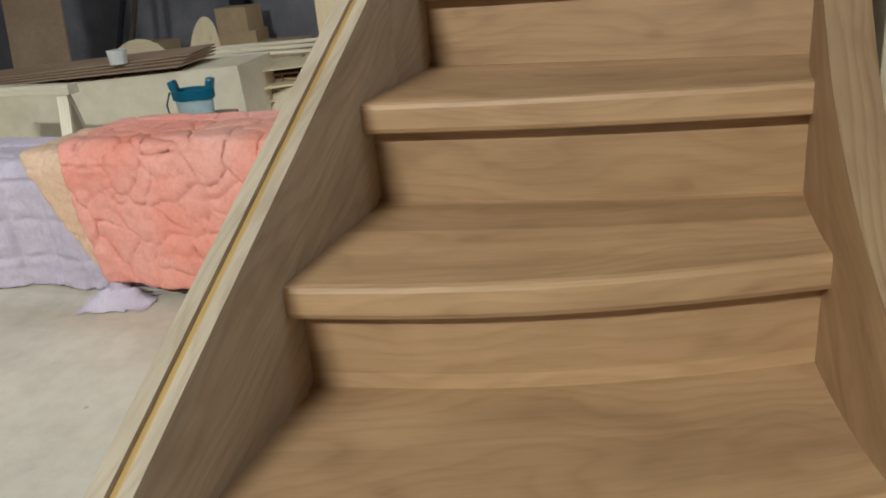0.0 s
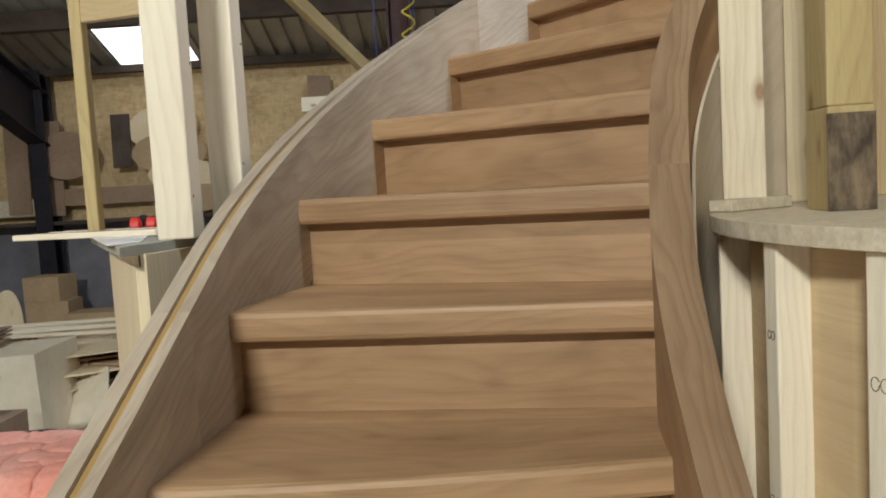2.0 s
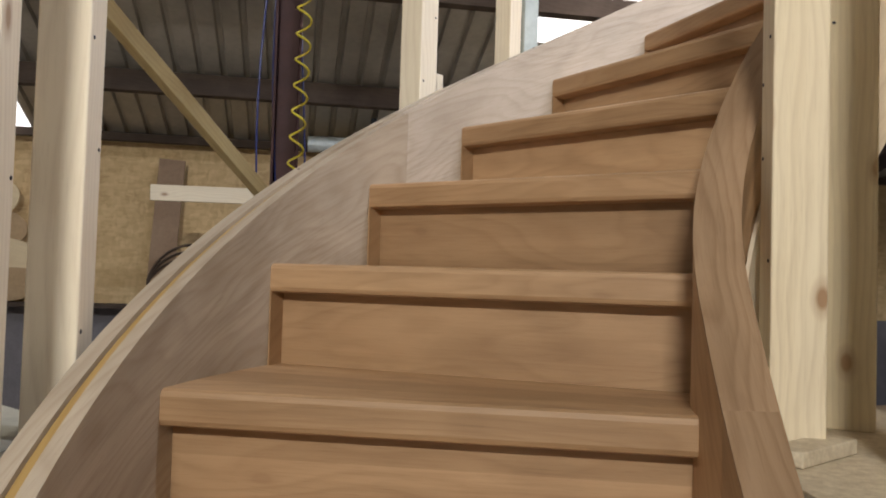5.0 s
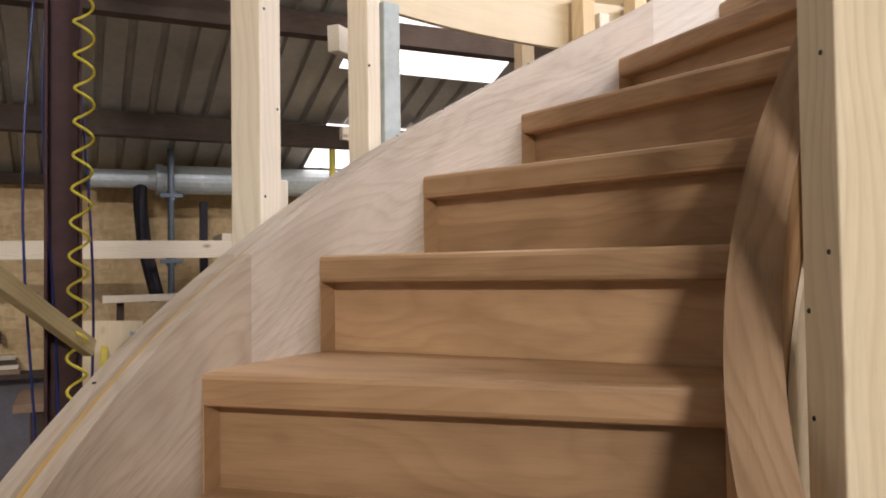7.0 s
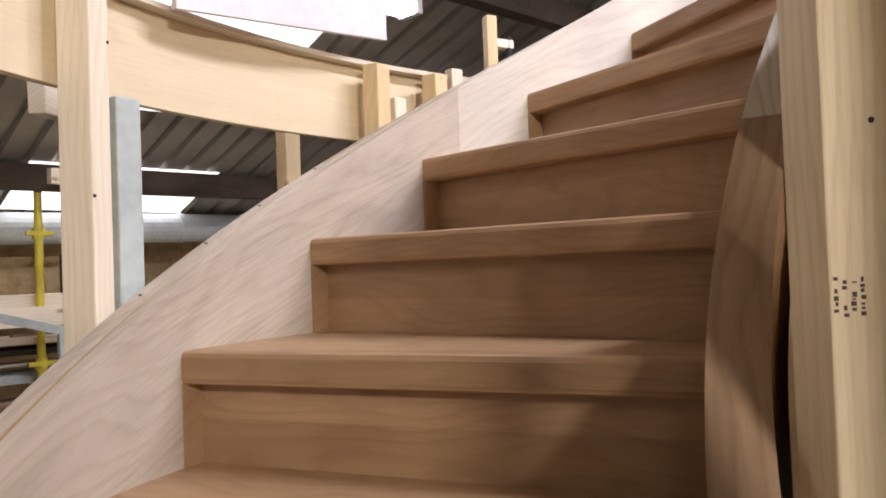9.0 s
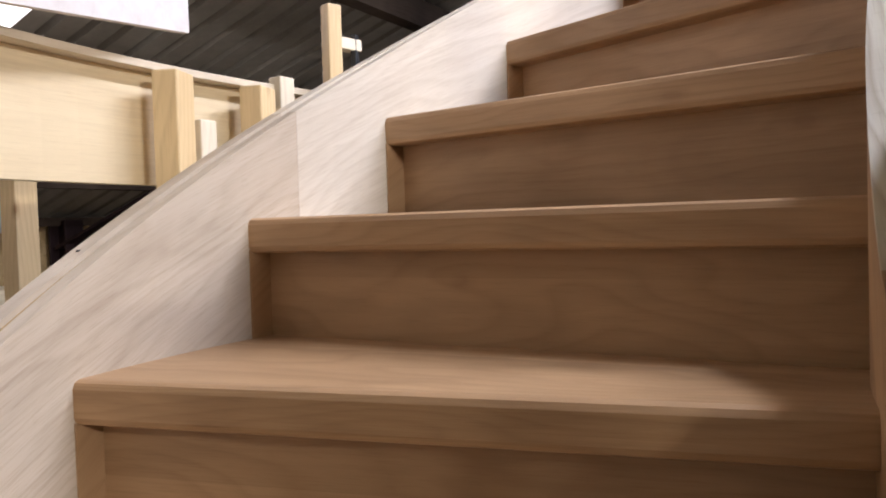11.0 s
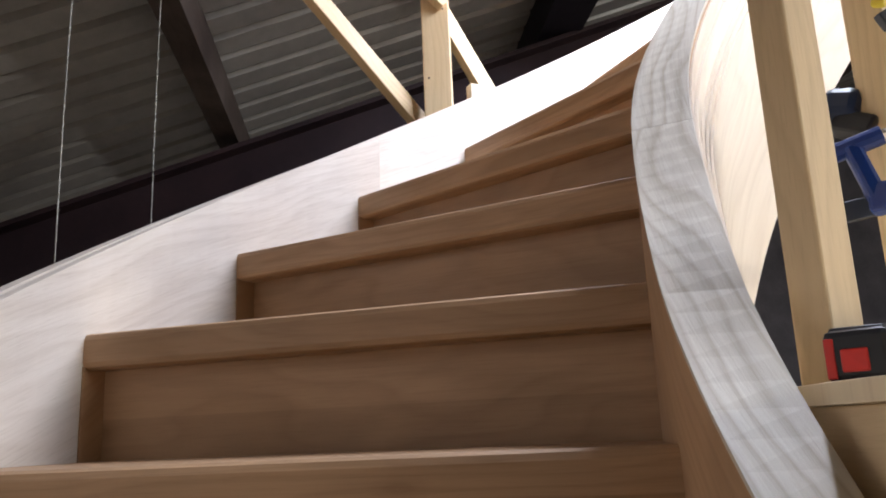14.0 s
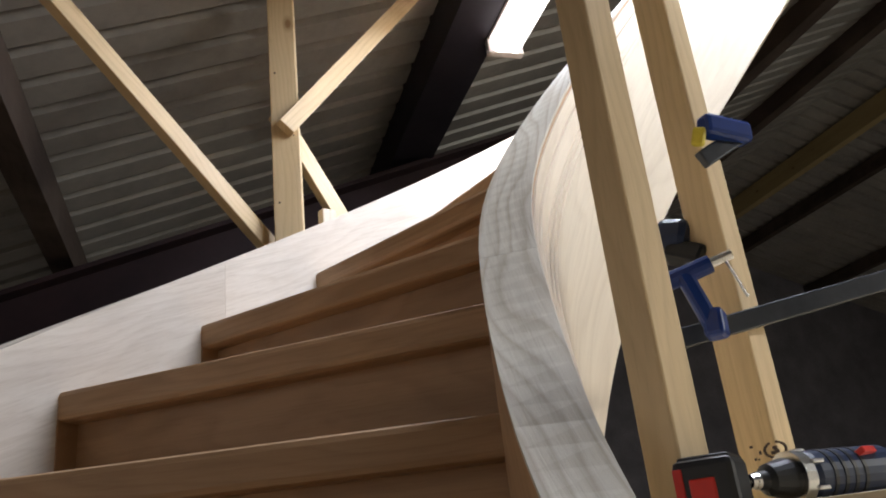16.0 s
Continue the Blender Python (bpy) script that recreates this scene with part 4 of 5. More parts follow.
flat_board("side_panel", [(-0.092, 1.254), (-0.074, 1.256), (-0.22, 1.70), (-0.238, 1.69)], FLOOR, 0.828, PLY, st)
for k in range(3):
    x, y = -0.081 + 0.028 * k, 1.238 + 0.066 * k
    bar("hook", (x, y, 0.8275), (x, y, 0.808), 0.004, 0.003, BLACK, st, "small dark pin")
ed = thing("ear_defenders", "red ear defenders lying on the board", "ear defenders")
for dx in (-0.017, 0.017):
    c = Vector((-0.165 + dx, 1.71, 0.865))
    sweep("cup", [c + Vector((-0.012, 0, 0)), c + Vector((-0.008, 0, 0)), c + Vector((0.008, 0, 0)), c + Vector((0.012, 0, 0))], [0.008, 0.017, 0.017, 0.008], RED, ed, sides=16)
sweep("band", [Vector((-0.19 + 0.05 * k / 8, 1.715, 0.865 + 0.02 * math.sin(math.pi * k / 8))) for k in range(9)], 0.003, BLACK, ed, "black head band")
for k in range(4):
    tagged(bar("timber_strip", (-0.36 - 0.02 * k, 1.83 - 0.05 * k, 0.8538), (-0.10, 1.70 - 0.06 * k, 0.8538), 0.02, 0.012, PINE if k % 2 else HARDBOARD), "thin timber strip lying on the board", "strip", "strips on the board")
prop(154.4, 1.98, 3.0, 0.026, 0.03, mat=PINE_GREEN, label="slim greenish upright timber standing on the stand", yaw=170, z0=0.8477)
tagged(bar("rail", polar(154.4, 1.96, 1.32), polar(160, 1.70, 1.275), 0.02, 0.05, PINE_YELLOW), "short softwood rail between two props", "rail")

# ---------------------------------------------------------------- back wall: templates, boards, ledge
tagged(bar("ledge", B(X0 + 0.1, 6.63, 0.79), B(0.1, 6.63, 0.79), 0.22, 0.03, OLD_TIMBER), "rough timber ledge on top of the blockwork", "ledge", kind="structure")
for k, (x, z, r, h) in enumerate(((-2.2, 1.55, 0.30, 0.18), (-2.15, 1.33, 0.32, 0.17), (-2.0, 1.12, 0.34, 0.15), (-1.95, 0.93, 0.30, 0.12), (-3.0, 1.35, 0.26, 0.2))):
    n = 26
    vs = [Vector((r * math.cos(2 * math.pi * j / n), s * 0.008, h * math.sin(2 * math.pi * j / n))) for s in (-1, 1) for j in range(n)]
    ob = mesh_ob("oval_template", vs, [tuple(range(n)), tuple(range(n, 2 * n))[::-1]] + [(j, (j + 1) % n, n + (j + 1) % n, n + j) for j in range(n)], (PLY, CARD, PLY, CARD, HARDBOARD)[k])
    p = B(x, 6.66 - 0.02 * k, z)
    ob.matrix_basis = pose(p.x, p.y, p.z, 0, 6 * (k % 3 - 1), -10)
    tagged(ob, "oval board template stored against the wall lining", "template", "wall templates")
for x, z, a, c, mat in ((-3.45, 1.3, 0.2, 0.85, HARDBOARD), (-3.15, 1.25, 0.16, 0.8, HARDBOARD), (-2.55, 1.45, 0.16, 0.45, OLD_TIMBER), (-4.2, 1.3, 0.5, 0.8, HARDBOARD), (-2.75, 1.0, 0.9, 0.14, HARDBOARD), (-3.6, 0.93, 0.9, 0.14, CHIP), (-0.87, 1.45, 0.19, 0.9, HARDBOARD)):
    sheet("wall_board", x, 6.64, z, a, 0.018, c, 0, -2, 3 if x == -0.87 else 0, mat, "brown board leaning on the wall lining", "board", "boards on the wall")
for k in range(3):
    pts = [B(-0.78 + 0.34 * math.cos(math.pi * (0.15 + 0.75 * j / 18)) + 0.12, 6.6, 0.86 + (0.30 + 0.05 * k) * math.sin(math.pi * (0.15 + 0.75 * j / 18))) for j in range(19)]
    tagged(sweep("bent_strip", pts, 0.009, OLD_TIMBER), "thin bent timber strip standing on the ledge", "strip", "bent strips")
for k in range(4):
    sheet("timber_offcut", -0.6 + 0.04 * k, 6.58, 0.82 + 0.03 * k, 0.7 - 0.1 * k, 0.12, 0.028, k * 1.5, 0, 0, (HARDBOARD, PINE, OLD_TIMBER, CHIP)[k], "timber offcut stacked on the ledge", "offcut", "offcuts on the ledge")

# ---------------------------------------------------------------- steel column, coil hose, cables
col = thing("steel_column", "dark red oxide steel column standing in the workshop", "column")
cz = roof_z(3.42) - 0.05
for dx, dy, w, d in ((-0.045, 0, 0.01, 0.10), (0.045, 0, 0.01, 0.10), (0, 0, 0.08, 0.008)):
    upright("flange" if abs(dx) > 0 else "web", B(0.03 + dx, 3.44 + dy), FLOOR, cz, w, d, -10, STEEL_RED, col)
pts = []
for k in range(0, 300):
    z = 2.37 - k * 0.0050
    th = k * 0.33
    pts.append(B(0.075 + 0.026 * math.cos(th) + 0.01 * math.sin(k * 0.02), 3.33 + 0.026 * math.sin(th), z))
coil = thing("coil_hose", "yellow coiled air hose hanging beside the column", "hose")
sweep("coil", pts, 0.0042, YELLOW, coil, sides=6)
sweep("lead", [B(0.0, 3.32, 2.55), B(-0.06, 3.31, 2.45), B(-0.075, 3.31, 2.28)], 0.0045, YELLOW, coil)
sweep("connector", [B(-0.075, 3.31, 2.29), B(-0.075, 3.31, 2.22)], 0.007, CHROME, coil)
for k, x in enumerate((-0.055, -0.005, 0.09)):
    tagged(sweep("cable", [B(x + 0.02 * math.sin(j * 0.5 + k), 3.42 + 0.01 * k, 3.05 - j * 0.15) for j in range(20)], 0.004, BLUE_HOSE), "thin blue cable hanging from the roof", "cable", "blue cables")

# ---------------------------------------------------------------- ducts and scaffold
duct = thing("extract_duct", "galvanised extract duct running along the wall", "duct")
dp = [B(0.15, 6.4, 2.04), B(3.6, 6.4, 2.08)]
sweep("pipe", [dp[0].lerp(dp[1], k / 30) for k in range(31)], [0.095 if k > 3 else 0.06 for k in range(31)], GALV, duct, sides=20)
for k in range(5):
    c = dp[0].lerp(dp[1], 0.12 + 0.2 * k)
    sweep("collar", [c - Vector((0.02, -0.003, 0)), c + Vector((0.02, -0.003, 0))], 0.102, GALV, duct, sides=20)
sweep("branch", [B(0.45, 6.4, 2.02), B(0.45, 6.38, 1.85), B(0.47, 6.35, 1.6), B(0.55, 6.3, 1.25)], 0.045, STEEL_DARK, duct, "dark flexible branch")


SCAFF = surface("dull_steel_tube", (0.12, 0.15, 0.19), (0.20, 0.24, 0.28), 8.0, 0.45, 0.6, 0.1)


def scaffold_pole(x, y, z0, z1, mat, label, joints):
    t = thing("scaffold_pole", label, "pole", "scaffold poles")
    sweep("tube", [B(x, y, z0), B(x, y, z1)], 0.021, mat, t, sides=14)
    for z in joints:
        sweep("coupler", [B(x, y, z - 0.03), B(x, y, z + 0.03)], 0.032, mat, t, sides=8)
        bar("bolt", B(x - 0.07, y - 0.02, z), B(x + 0.07, y - 0.02, z), 0.02, 0.025, mat, t)


scaffold_pole(0.62, 6.2, FLOOR, 2.22, SCAFF, "galvanised scaffold pole standing by the wall", (1.92, 1.5, 1.1))
scaffold_pole(1.60, 5.9, FLOOR, 2.28, YELLOW, "yellow painted scaffold pole standing by the shelves", (2.0, 1.3))


# ---------------------------------------------------------------- timber racks and benches along the wall
tagged(bar("pine_plank", B(-0.82, 5.63, 1.55), B(2.6, 5.63, 1.57), 0.025, 0.10, PINE), "long pale pine plank fixed across the racks", "plank")
for z, x0, x1, mat, th in ((1.62, 0.9, 3.4, PINE, 0.10), (1.42, 0.9, 3.4, CREAM, 0.03), (1.22, 0.9, 3.4, GREY_BOARD, 0.05), (1.36, 0.8, 3.3, OLD_TIMBER, 0.03)):
    tagged(bar("rack_board", B(x0, 6.15, z), B(x1, 6.15, z), 0.35, th, mat), "timber stored level on the wall rack", "board", "rack boards")
random.seed(9)
for k in range(12):
    z = (1.25, 1.40, 1.05, 0.86)[k % 4] + 0.02 * random.random()
    x = random.uniform(0.7, 1.6)
    tagged(bar("rack_timber", B(x, 6.05 + 0.05 * (k % 3), z + 0.03), B(x + random.uniform(0.8, 1.6), 6.1 + 0.04 * (k % 3), z + 0.035), random.uniform(0.03, 0.09), random.uniform(0.015, 0.035), (PINE, HARDBOARD, OLD_TIMBER, PLY, CREAM)[k % 5]), "length of timber stored on the wall rack", "timber", "rack timbers")
for x in (0.85, 1.9, 2.9):
    rk = thing("wall_rack", "dark steel cantilever rack upright with its arms", "rack", "wall racks")
    upright("rack_post", B(x, 6.4), FLOOR, 1.9, 0.05, 0.05, -10, STEEL_DARK, rk)
    for z in (0.82, 1.02, 1.2):
        bar("arm", B(x, 6.4, z), B(x, 5.95, z), 0.03, 0.03, STEEL_DARK, rk)
tagged(bar("grey_batten", B(0.75, 4.6, 1.70), B(1.25, 4.5, 1.55), 0.03, 0.035, GREY_BOARD), "grey batten slanting across the rack", "batten")
tagged(upright("grey_batten", B(0.75, 4.62), FLOOR, 1.70, 0.03, 0.03, -10, GREY_BOARD), "grey batten standing by the rack", "batten")
tagged(upright("grey_batten", B(1.25, 4.5), FLOOR, 1.55, 0.03, 0.03, -10, GREY_BOARD), "grey batten standing by the rack", "batten")

bench = thing("workbench", "cluttered timber workbench under the racks", "workbench")
bar("top", B(-0.2, 5.35, 0.80), B(1.6, 5.35, 0.80), 0.6, 0.04, HARDBOARD, bench)
for x in (-0.1, 1.5):
    for y in (5.12, 5.58):
        upright("leg", B(x, y), FLOOR, 0.78, 0.06, 0.06, -10, OLD_TIMBER, bench)
sheet("plywood_offcut", 0.22, 5.32, 1.0, 0.32, 0.015, 0.36, 0, -6, 2, PLY, "square plywood offcut standing on the bench", "board")
lv = thing("spirit_level", "short yellow spirit level leaning on the plywood", "spirit level")
sheet_ = box("body", (0.03, 0.02, 0.24), Matrix.Translation(B(0.19, 5.24, 0.94)) @ pose(0, 0, 0, -6, 4, -10), YELLOW, lv)
hm = thing("mallet", "mallet with a pale head and yellow handle", "mallet")
box("head", (0.10, 0.06, 0.05), Matrix.Translation(B(0.37, 5.24, 1.10)) @ pose(0, 0, 0, 0, 0, -10), MILK, hm)
box("shaft", (0.03, 0.025, 0.26), Matrix.Translation(B(0.375, 5.24, 0.95)) @ pose(0, 0, 0, 0, 0, -10), YELLOW, hm)
for k in range(5):
    tagged(sweep("bench_tool", [B(0.12 + 0.055 * k, 5.2 + 0.01 * (k % 2), 0.822), B(0.12 + 0.055 * k, 5.2, 0.88 + 0.03 * (k % 3))], [0.016, 0.011], (RED, BLACK, RED, OLD_TIMBER, BLACK)[k], sides=10), "small handled tool standing on the bench", "tool", "bench tools")
tagged(bar("white_batten", B(0.2, 5.75, 1.28), B(1.3, 5.75, 1.29), 0.12, 0.04, CREAM), "whitish batten lying on the rack arms", "batten")
for x in (0.3, 1.2):
    tagged(upright("rack_post", B(x, 5.82), FLOOR, 1.26, 0.04, 0.04, -10, OLD_TIMBER), "dark timber upright under the batten", "post", "rack posts")

b2 = thing("packing_bench", "pale bench with wrapped boards beside the stair", "bench")
bar("top", B(-0.62, 3.3, 0.60), B(0.02, 3.3, 0.60), 0.42, 0.04, CREAM, b2)
for x in (-0.56, -0.05):
    for y in (3.13, 3.46):
        upright("leg", B(x, y), FLOOR, 0.58, 0.05, 0.05, -10, PINE, b2)
WRAP = surface("plastic_wrap", (0.55, 0.62, 0.60), (0.72, 0.78, 0.75), 5.0, 0.25, 0, 0.4, 0.006, fine=18.0)
sheet("wrapped_package", -0.30, 3.36, 0.665, 0.5, 0.26, 0.09, 2, 0, 0, WRAP, "boards wrapped in pale clear plastic on the bench", "package")
sheet("green_label", -0.40, 3.227, 0.665, 0.06, 0.004, 0.05, 2, 0, 0, plain("green_ink", (0.05, 0.45, 0.1)), "small green label on the wrapped package", "label")
gl = thing("work_glove", "pair of dark and yellow work gloves on the bench", "gloves")
for k in range(5):
    sweep("finger", [B(-0.58 + 0.03 * k, 3.2, 0.632), B(-0.565 + 0.028 * k, 3.14, 0.638), B(-0.555 + 0.027 * k, 3.11, 0.634)], [0.016, 0.014, 0.008], (NAVY, YELLOW)[k % 2], gl, sides=8)
for k in range(9):
    tagged(sweep("screw_box", [B(-0.05 + 0.12 * k, 5.25, 0.821), B(-0.05 + 0.12 * k, 5.25, 0.86)], 0.028, (PAPER, RED, CHIP)[k % 3], sides=6), "small carton of fixings on the bench", "carton", "cartons on the bench") if k > 4 else None

# joists and post of the unfinished gallery
tagged(upright("gallery_post", B(1.71, 3.62), FLOOR, 2.33, 0.06, 0.06, -10, PINE_YELLOW), "softwood post under the gallery joists", "post")
tagged(bar("gallery_joist", B(0.86, 3.46, 2.21), B(1.02, 3.62, 2.22), 0.045, 0.09, PINE), "sawn joist end bolted to the former", "joist")
tagged(bar("gallery_joist", B(1.55, 5.55, 2.27), B(2.0, 5.62, 2.27), 0.045, 0.08, PINE), "pale joist end under the roof slope", "joist")


# ---------------------------------------------------------------- lamps
def batten_lamp(p, yaw, length, tilt):
    t = thing("strip_lamp", "white fluorescent strip lamp hung under the roof, switched on; one added unseen for fill", "lamp", "strip lamps")
    m = Matrix.Translation(p) @ pose(0, 0, 0, 0, 0, yaw) @ pose(0, 0, 0, tilt, 0, 0)
    box("housing", (length, 0.125, 0.03), m @ pose(0, 0, 0.065), WHITE, t)
    for s in (-1, 1):
        box("end_cap", (0.03, 0.13, 0.08), m @ pose(s * length / 2, 0, 0.04), WHITE, t)
        a = m @ Vector((s * length * 0.35, 0, 0.08))
        yb = -a.x * math.sin(TH) + a.y * math.cos(TH)
        top = Vector((a.x, a.y, roof_z(yb)))
        sweep("chain", [a, top], 0.003, GALV, t, sides=6)
    for y in (-0.032, 0.032):
        a, b = m @ Vector((-length / 2, y, 0.02)), m @ Vector((length / 2, y, 0.02))
        sweep("tube", [a, b], 0.019, TUBE, t, "glowing tube", sides=12)


# the third fitting only houses the added fill lamp
for p, ln, pw, yw, cl, tl in LAMPS:
    batten_lamp(p, yw, ln, tl)


# ---------------------------------------------------------------- tools in the well
def drill():
    t = thing("cordless_drill", "dark blue cordless drill with red catch lying on the platform", "drill")
    ax = Vector((1.745, 1.300, 2.228))
    d = Vector((-0.016, -0.177, 0)).normalized()          # along the body, chuck to back
    sweep("chuck", [ax, ax + d * 0.012, ax + d * 0.016, ax + d * 0.034, ax + d * 0.04], [0.007, 0.009, 0.014, 0.018, 0.018], BLACK, t, "dark chuck", sides=20)
    sweep("chuck_nose", [ax - d * 0.004, ax + d * 0.004], [0.006, 0.008], CHROME, t, "bright steel nose", sides=14)
    sweep("bit", [ax - d * (0.034 - 0.006 * k) for k in range(6)], [0.0012, 0.0022, 0.0018, 0.0024, 0.0018, 0.0024], CHROME, t, "twist bit", sides=8)
    sweep("ring", [ax + d * 0.04, ax + d * 0.052], 0.0235, CHROME, t, "bright steel ring", sides=20)
    for k in range(6):
        w = Vector((0, 0, 1)) * math.cos(k * 1.047) + d.cross(Vector((0, 0, 1))) * math.sin(k * 1.047)
        bar("lug", ax + d * 0.051 + w * 0.0228, ax + d * 0.064 + w * 0.0228, 0.006, 0.004, CHROME, t, "bright ring lug", bevel=0.001)
    sweep("motor_body", [ax + d * 0.052, ax + d * 0.06, ax + d * 0.09, ax + d * 0.15, ax + d * 0.165], [0.019, 0.0225, 0.0228, 0.0228, 0.015], NAVY, t, sides=22)
    for k in range(4):
        sweep("body_rib", [ax + d * (0.072 + 0.012 * k), ax + d * (0.076 + 0.012 * k)], 0.0235, BLACK, t, sides=22)
    g0 = ax + d * 0.115
    bar("grip", g0, g0 + Vector((0.09, -0.02, -0.004)), 0.026, 0.032, BLACK, t, bevel=0.008)
    box("switch", (0.022, 0.018, 0.006), Matrix.Translation(ax + d * 0.122 + Vector((-0.014, 0.004, 0.0145))) @ pose(0, 0, 0, 25, 0, 100), RED, t, "red switch", bevel=0.001)
    m = Matrix.Translation(Vector((1.748, 1.344, 2.2275))) @ pose(0, 0, 0, 0, 0, 125)
    box("battery", (0.066, 0.052, 0.044), m, BLACK, t, "black battery pack", bevel=0.006)
    box("battery_cover", (0.06, 0.045, 0.006), m @ pose(-0.006, 0, 0.022), BLACK, t, "black cover", bevel=0.003)
    box("catch", (0.004, 0.022, 0.02), m @ pose(0.0325, -0.002, -0.004), RED, t, "red battery catch", bevel=0.002)
    box("side_stripe", (0.004, 0.008, 0.034), m @ pose(0.0325, -0.021, -0.002), RED, t, "red side stripe", bevel=0.001)


drill()


def sash_clamp():
    t = thing("sash_clamp", "blue sash clamp with a dark steel bar gripped to the studs", "clamp", "clamps")
    a, b = Vector((1.885, 1.215, 2.398)), Vector((1.66, 0.60, 2.52))
    bar("bar", a, b, 0.008, 0.024, BAR_STEEL, t, "dark steel bar")
    h = Vector((1.846, 1.195, 2.405))
    bar("head", h + Vector((0.0, 0.0, -0.012)), h + Vector((0.012, 0.02, 0.066)), 0.016, 0.020, BLUE, t, bevel=0.005)
    box("jaw", (0.024, 0.024, 0.034), Matrix.Translation(h) @ pose(0, 0, 0, 0, 10, -60), BLUE, t, bevel=0.005)
    s0 = h + Vector((0.03, 0.035, 0.056))
    s1 = h + Vector((-0.008, -0.006, 0.070))
    sweep("screw_barrel", [s0, s1], 0.011, BLUE, t, sides=12)
    sweep("screw", [s1, s1 + (s1 - s0).normalized() * 0.026], 0.006, CHROME, t, "bright steel screw", sides=10)
    sweep("tommy_bar", [s1 + Vector((-0.010, -0.010, 0.010)), s1 + Vector((-0.018, -0.026, -0.045))], 0.0018, CHROME, t, "thin tommy bar", sides=8)
    return t


sash_clamp()
c2 = thing("clamp_head", "blue clamp head hanging beside the stud", "clamp", "clamps")
bar("head", (1.822, 1.165, 2.652), (1.818, 1.095, 2.645), 0.024, 0.028, BLUE, c2, bevel=0.006)
bar("arm", (1.835, 1.165, 2.610), (1.822, 1.10, 2.648), 0.012, 0.022, BAR_STEEL, c2)
box("lever", (0.012, 0.016, 0.024), Matrix.Translation((1.826, 1.17, 2.637)) @ pose(0, 0, 0, 20, 0, -60), YELLOW, c2, bevel=0.004)
c3 = thing("clamp_head", "dark clamp head seen between the studs", "clamp", "clamps")
box("head", (0.04, 0.045, 0.045), Matrix.Translation((1.945, 1.13, 2.555)) @ pose(0, 0, 0, 15, 20, -50), NAVY, c3, bevel=0.012)
box("pad", (0.03, 0.05, 0.03), Matrix.Translation((1.93, 1.13, 2.525)) @ pose(0, 0, 0, 30, 20, -50), BLACK, c3, bevel=0.006)
# clamp by the lower platform
c4 = thing("bar_clamp", "blue and black bar clamp lying on the lower platform", "clamp", "clamps")
bar("bar", (1.25, 0.95, 0.905), (1.75, 0.62, 0.905), 0.01, 0.03, BLACK, c4)
box("head", (0.04, 0.05, 0.11), Matrix.Translation((1.22, 0.97, 0.88)) @ pose(0, 0, 0, 0, 0, -30), BLUE, c4, bevel=0.006)
sweep("screw", [Vector((1.20, 0.985, 0.93)), Vector((1.30, 1.05, 0.93))], 0.008, CHROME, c4, sides=8)


# ---------------------------------------------------------------- stamps, screws and marks
def owner(p):
    """The upright timber nearest to p."""
    best = [o for o in bpy.data.objects if o.name.split(".")[0] in ("timber_prop", "drum_stud") and not o.parent]
    return min(best, key=lambda o: (o.matrix_basis.translation.xy - p.xy).length + (10 if abs(o.matrix_basis.translation.z - p.z) > o.dimensions.z / 2 + 0.9 else 0))


def attach(ob, p):
    ob.parent = owner(p)
    ob.matrix_parent_inverse = ob.parent.matrix_basis.inverted()
    return ob


def stamp(m, w, h, rows, label, seed, ring=0.0):
    """A printed stamp as plain bars in one thin mesh, with an optional ring."""
    random.seed(seed)
    vs, fs = [], []

    def bit(x, z, a, c):
        k = len(vs)
        for y in (0.0, 0.0004):
            for sx, sz in ((-1, -1), (1, -1), (1, 1), (-1, 1)):
                vs.append(m @ Vector((x + sx * a / 2, y, z + sz * c / 2)))
        fs.extend([(k, k + 1, k + 2, k + 3), (k + 4, k + 7, k + 6, k + 5), (k, k + 4, k + 5, k + 1), (k + 1, k + 5, k + 6, k + 2), (k + 2, k + 6, k + 7, k + 3), (k + 3, k + 7, k + 4, k)])

    for i in range(rows):
        x = -w / 2 + random.uniform(0, w * 0.15)
        while x < w / 2 - 0.002:
            ln = random.uniform(0.0012, 0.0045)
            if random.random() < 0.72:
                bit(x + ln / 2, h / 2 - (i + 0.5) * h / rows + random.uniform(-0.0006, 0.0006), ln, h / rows * random.uniform(0.3, 0.62))
            x += ln + random.uniform(0.0008, 0.003)
    for j in range(24 if ring else 0):
        if j not in (5, 6, 17):
            t = 2 * math.pi * j / 24
            bit(ring * 1.6 * math.cos(t) - w, ring * math.sin(t), 0.0036, 0.0026)
    for dx, dz in ((0.0, 0.002), (-0.002, -0.002), (0.003, -0.003)) if ring else ():
        bit(dx - w, dz, 0.006, 0.004)
    p = m.translation
    return attach(mesh_ob("grading_stamp", vs, fs, INK, label=label), p)


def screw(p, n, holder=None):
    p, n = Vector(p), Vector(n).normalized()
    ob = sweep("screw_head", [p - n * 0.001, p + n * 0.0012], [0.0031, 0.0025], STEEL_DARK, sides=10)
    if holder:
        ob.parent = holder
        return ob
    return attach(ob, p)


# printed stamps and screws on the timbers
stud_b = Matrix.Translation(polar(118.3, 0.635)) @ pose(0, 0, 0, 0, 0, 130)
stamp(stud_b @ pose(0.027, 0.0352, 1.695, 0, 90, 0), 0.042, 0.032, 4, "faded dark grading stamp", 3)
stud_r = Matrix.Translation(polar(37, 0.47)) @ pose(0, 0, 0, 0, 0, 100)
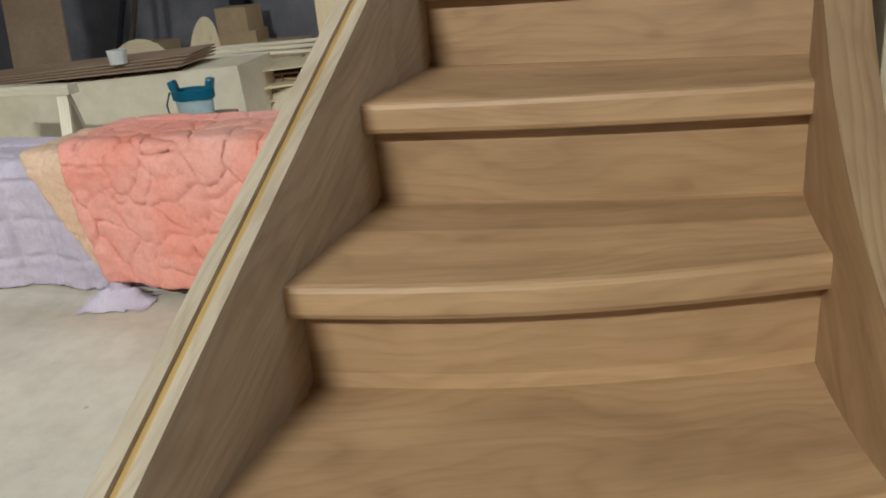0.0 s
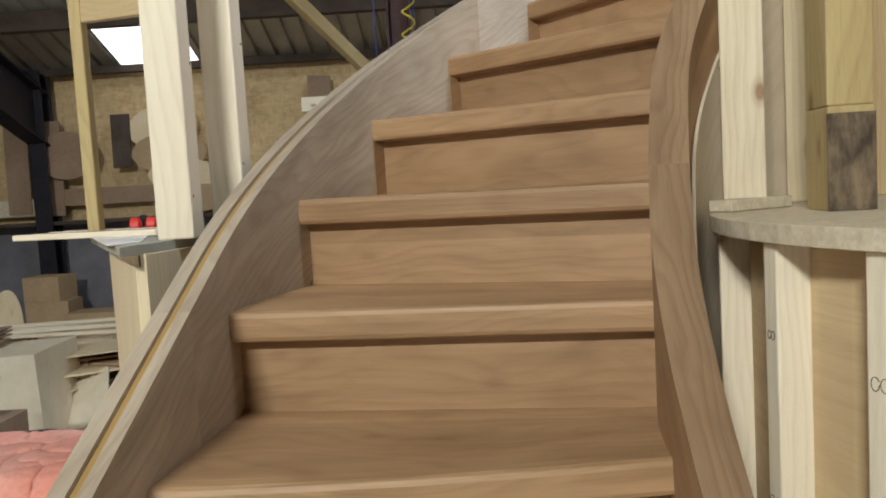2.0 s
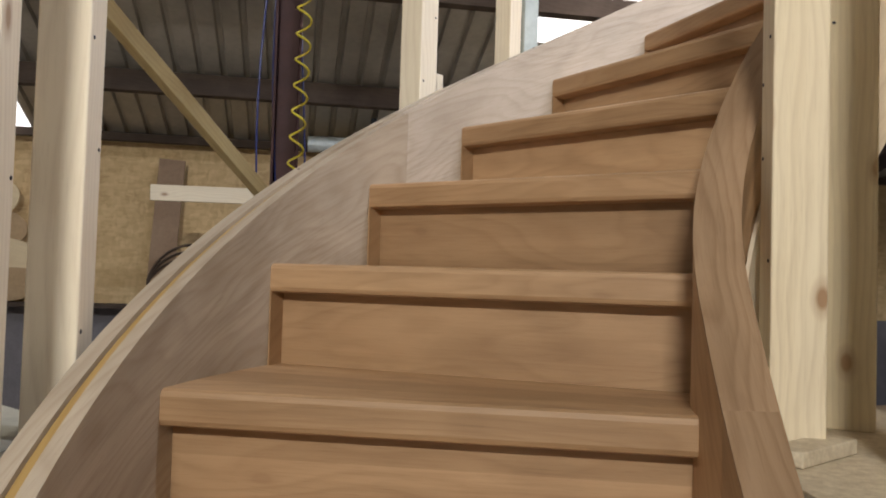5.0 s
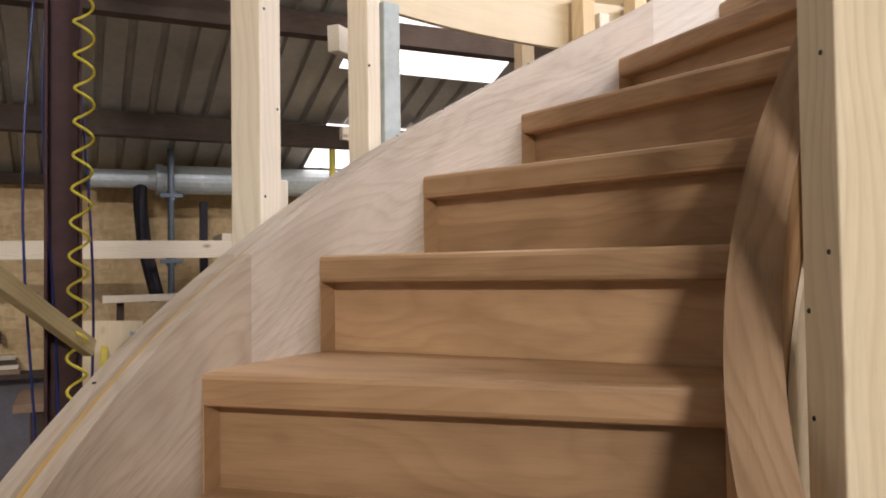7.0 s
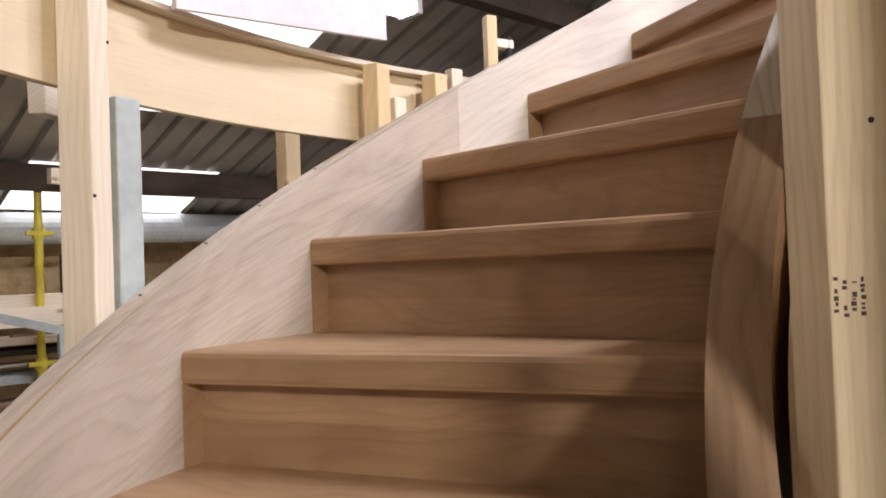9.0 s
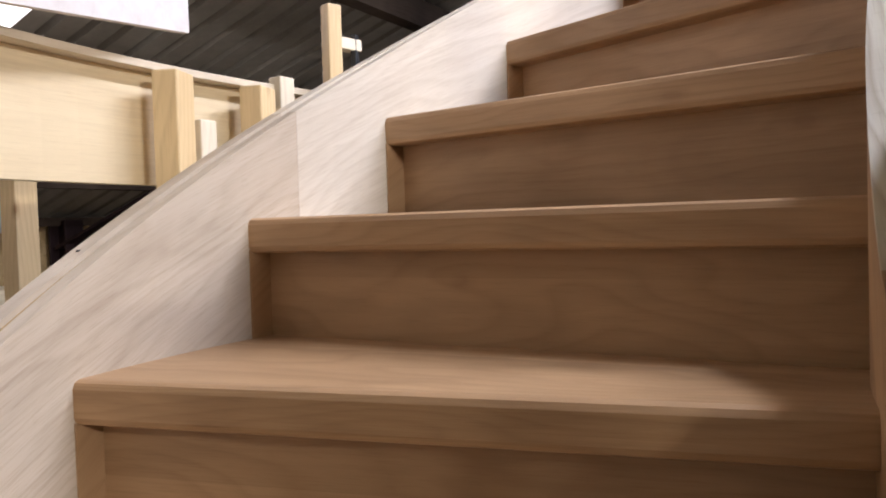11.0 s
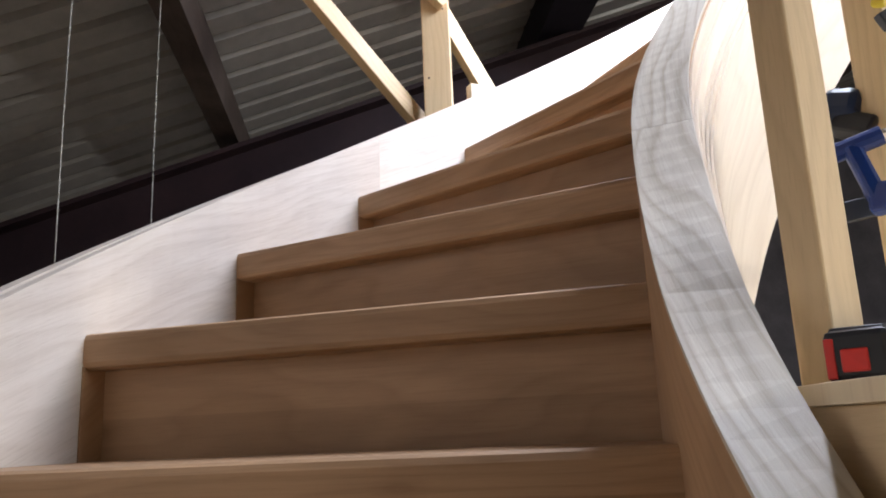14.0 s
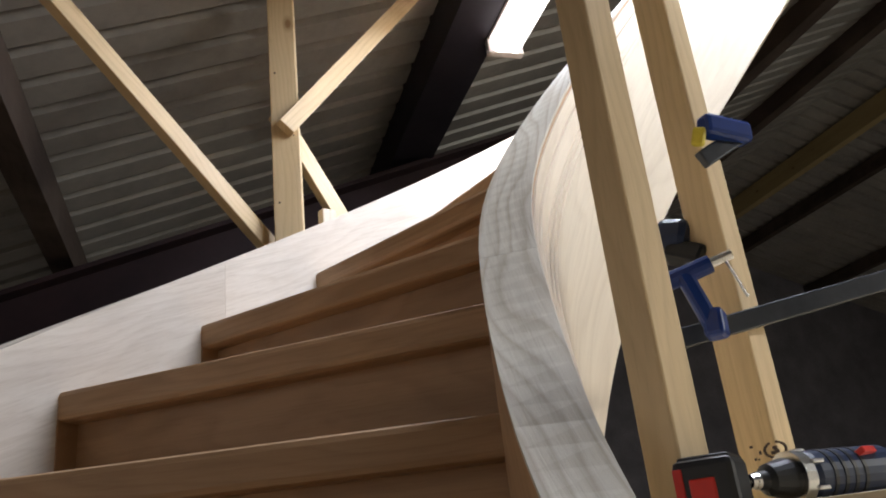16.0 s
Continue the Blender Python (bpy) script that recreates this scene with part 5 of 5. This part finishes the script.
stamp(stud_r @ pose(0.0203, 0.004, 2.268, 0, 0, -90), 0.02, 0.022, 3, "small ring-shaped ink mark", 5, 0.0085)


def screws_on(m, side, places):
    for y, z in places:
        p = m @ Vector((side[0], side[1] + y if side[0] else side[1], z)) if side[0] else m @ Vector((y, side[1], z))
        n = (m.to_3x3() @ Vector((1 if side[0] > 0 else -1 if side[0] < 0 else 0, 1 if side[1] > 0 and not side[0] else 0, 0)))
        screw(p, n)


for deg, r, yaw, w, zs in ((160.4, 1.66, 172, 0.065, (0.92, 1.16, 1.42, 1.8)), (154.4, 1.645, 168, 0.065, (0.98, 1.22, 1.36, 1.6)), (117.4, 1.64, 125, 0.065, (1.55, 1.72, 1.9, 2.1)), (106.2, 1.635, 118, 0.055, (1.86, 2.1)), (17.9, 1.64, -20, 0.062, (3.1, 3.3, 3.5))):
    m = Matrix.Translation(polar(deg, r)) @ pose(0, 0, 0, 0, 0, yaw)
    screws_on(m, (-w / 2, 0.0), [(0.022 * (-1) ** k, z) for k, z in enumerate(zs)])
screws_on(Matrix.Translation(polar(139.2, 0.688)) @ pose(0, 0, 0, 0, 0, 150), (0.0375, 0.0), ((0.02, 1.1), (-0.02, 1.25), (0.015, 1.42), (-0.024, 1.36), (0.01, 1.62)))
screws_on(stud_b, (0.0, 0.035), ((0.02, 1.5), (-0.02, 1.62), (0.0, 1.85)))
for s in (6.45, 8.9, 9.35, 9.75, 10.2):
    screw(Z(outer(s, 0.046), s * RISE + over_outer(s)), (0, 0, 1), stair)
for x, y in ((2.29, 2.6), (2.62, 2.52)):
    zt = roof_z(y) - 0.02
    tagged(sweep("thin_wire", [B(x + 0.004 * math.sin(j), y, zt - 0.15 * j) for j in range(8)], 0.0011, GREY_CARD, sides=5), "thin pale wire hanging from the roof", "wire", "hanging wires")
pb = thing("clamped_post", "short yellow softwood post with a small dark clamp on the string", "post")
upright("post", polar(68.3, 1.622), 2.07, 2.37, 0.026, 0.03, 60, PINE_YELLOW, pb)
bar("block", polar(68.0, 1.63, 2.305), polar(65.8, 1.63, 2.305), 0.025, 0.022, PINE, pb)
bar("clamp_jaw", polar(66.2, 1.625, 2.25), polar(66.2, 1.625, 2.325), 0.012, 0.016, BAR_STEEL, pb, "small dark clamp")
bar("clamp_foot", polar(66.6, 1.625, 2.252), polar(65.2, 1.625, 2.252), 0.014, 0.014, BAR_STEEL, pb, "small dark clamp")


def pencil_loops(deg, z, r, count, label):
    """Pencilled loops on a drum stud, drawn as thin rings."""
    for k in range(count):
        c = polar(deg, 0.7253, z) + Vector((-math.sin(radians(deg)), math.cos(radians(deg)), 0)) * (k - (count - 1) / 2) * r * 2.3
        side = Vector((-math.sin(radians(deg)), math.cos(radians(deg)), 0))
        ring = [c + side * r * math.cos(2 * math.pi * j / 14 + 0.4) + Vector((0, 0, 1.5 * r * math.sin(2 * math.pi * j / 14 + 0.4))) for j in range(14 + (k % 2))]
        attach(sweep("pencil_mark", ring, 0.0006, INK, label=label, sides=5), c)


pencil_loops(176.8, 0.685, 0.004, 2, "thin pencilled loop")
pencil_loops(192, 0.66, 0.0055, 2, "thin pencilled loop")
pencil_loops(176.8, 0.45, 0.006, 2, "thin pencilled loop")
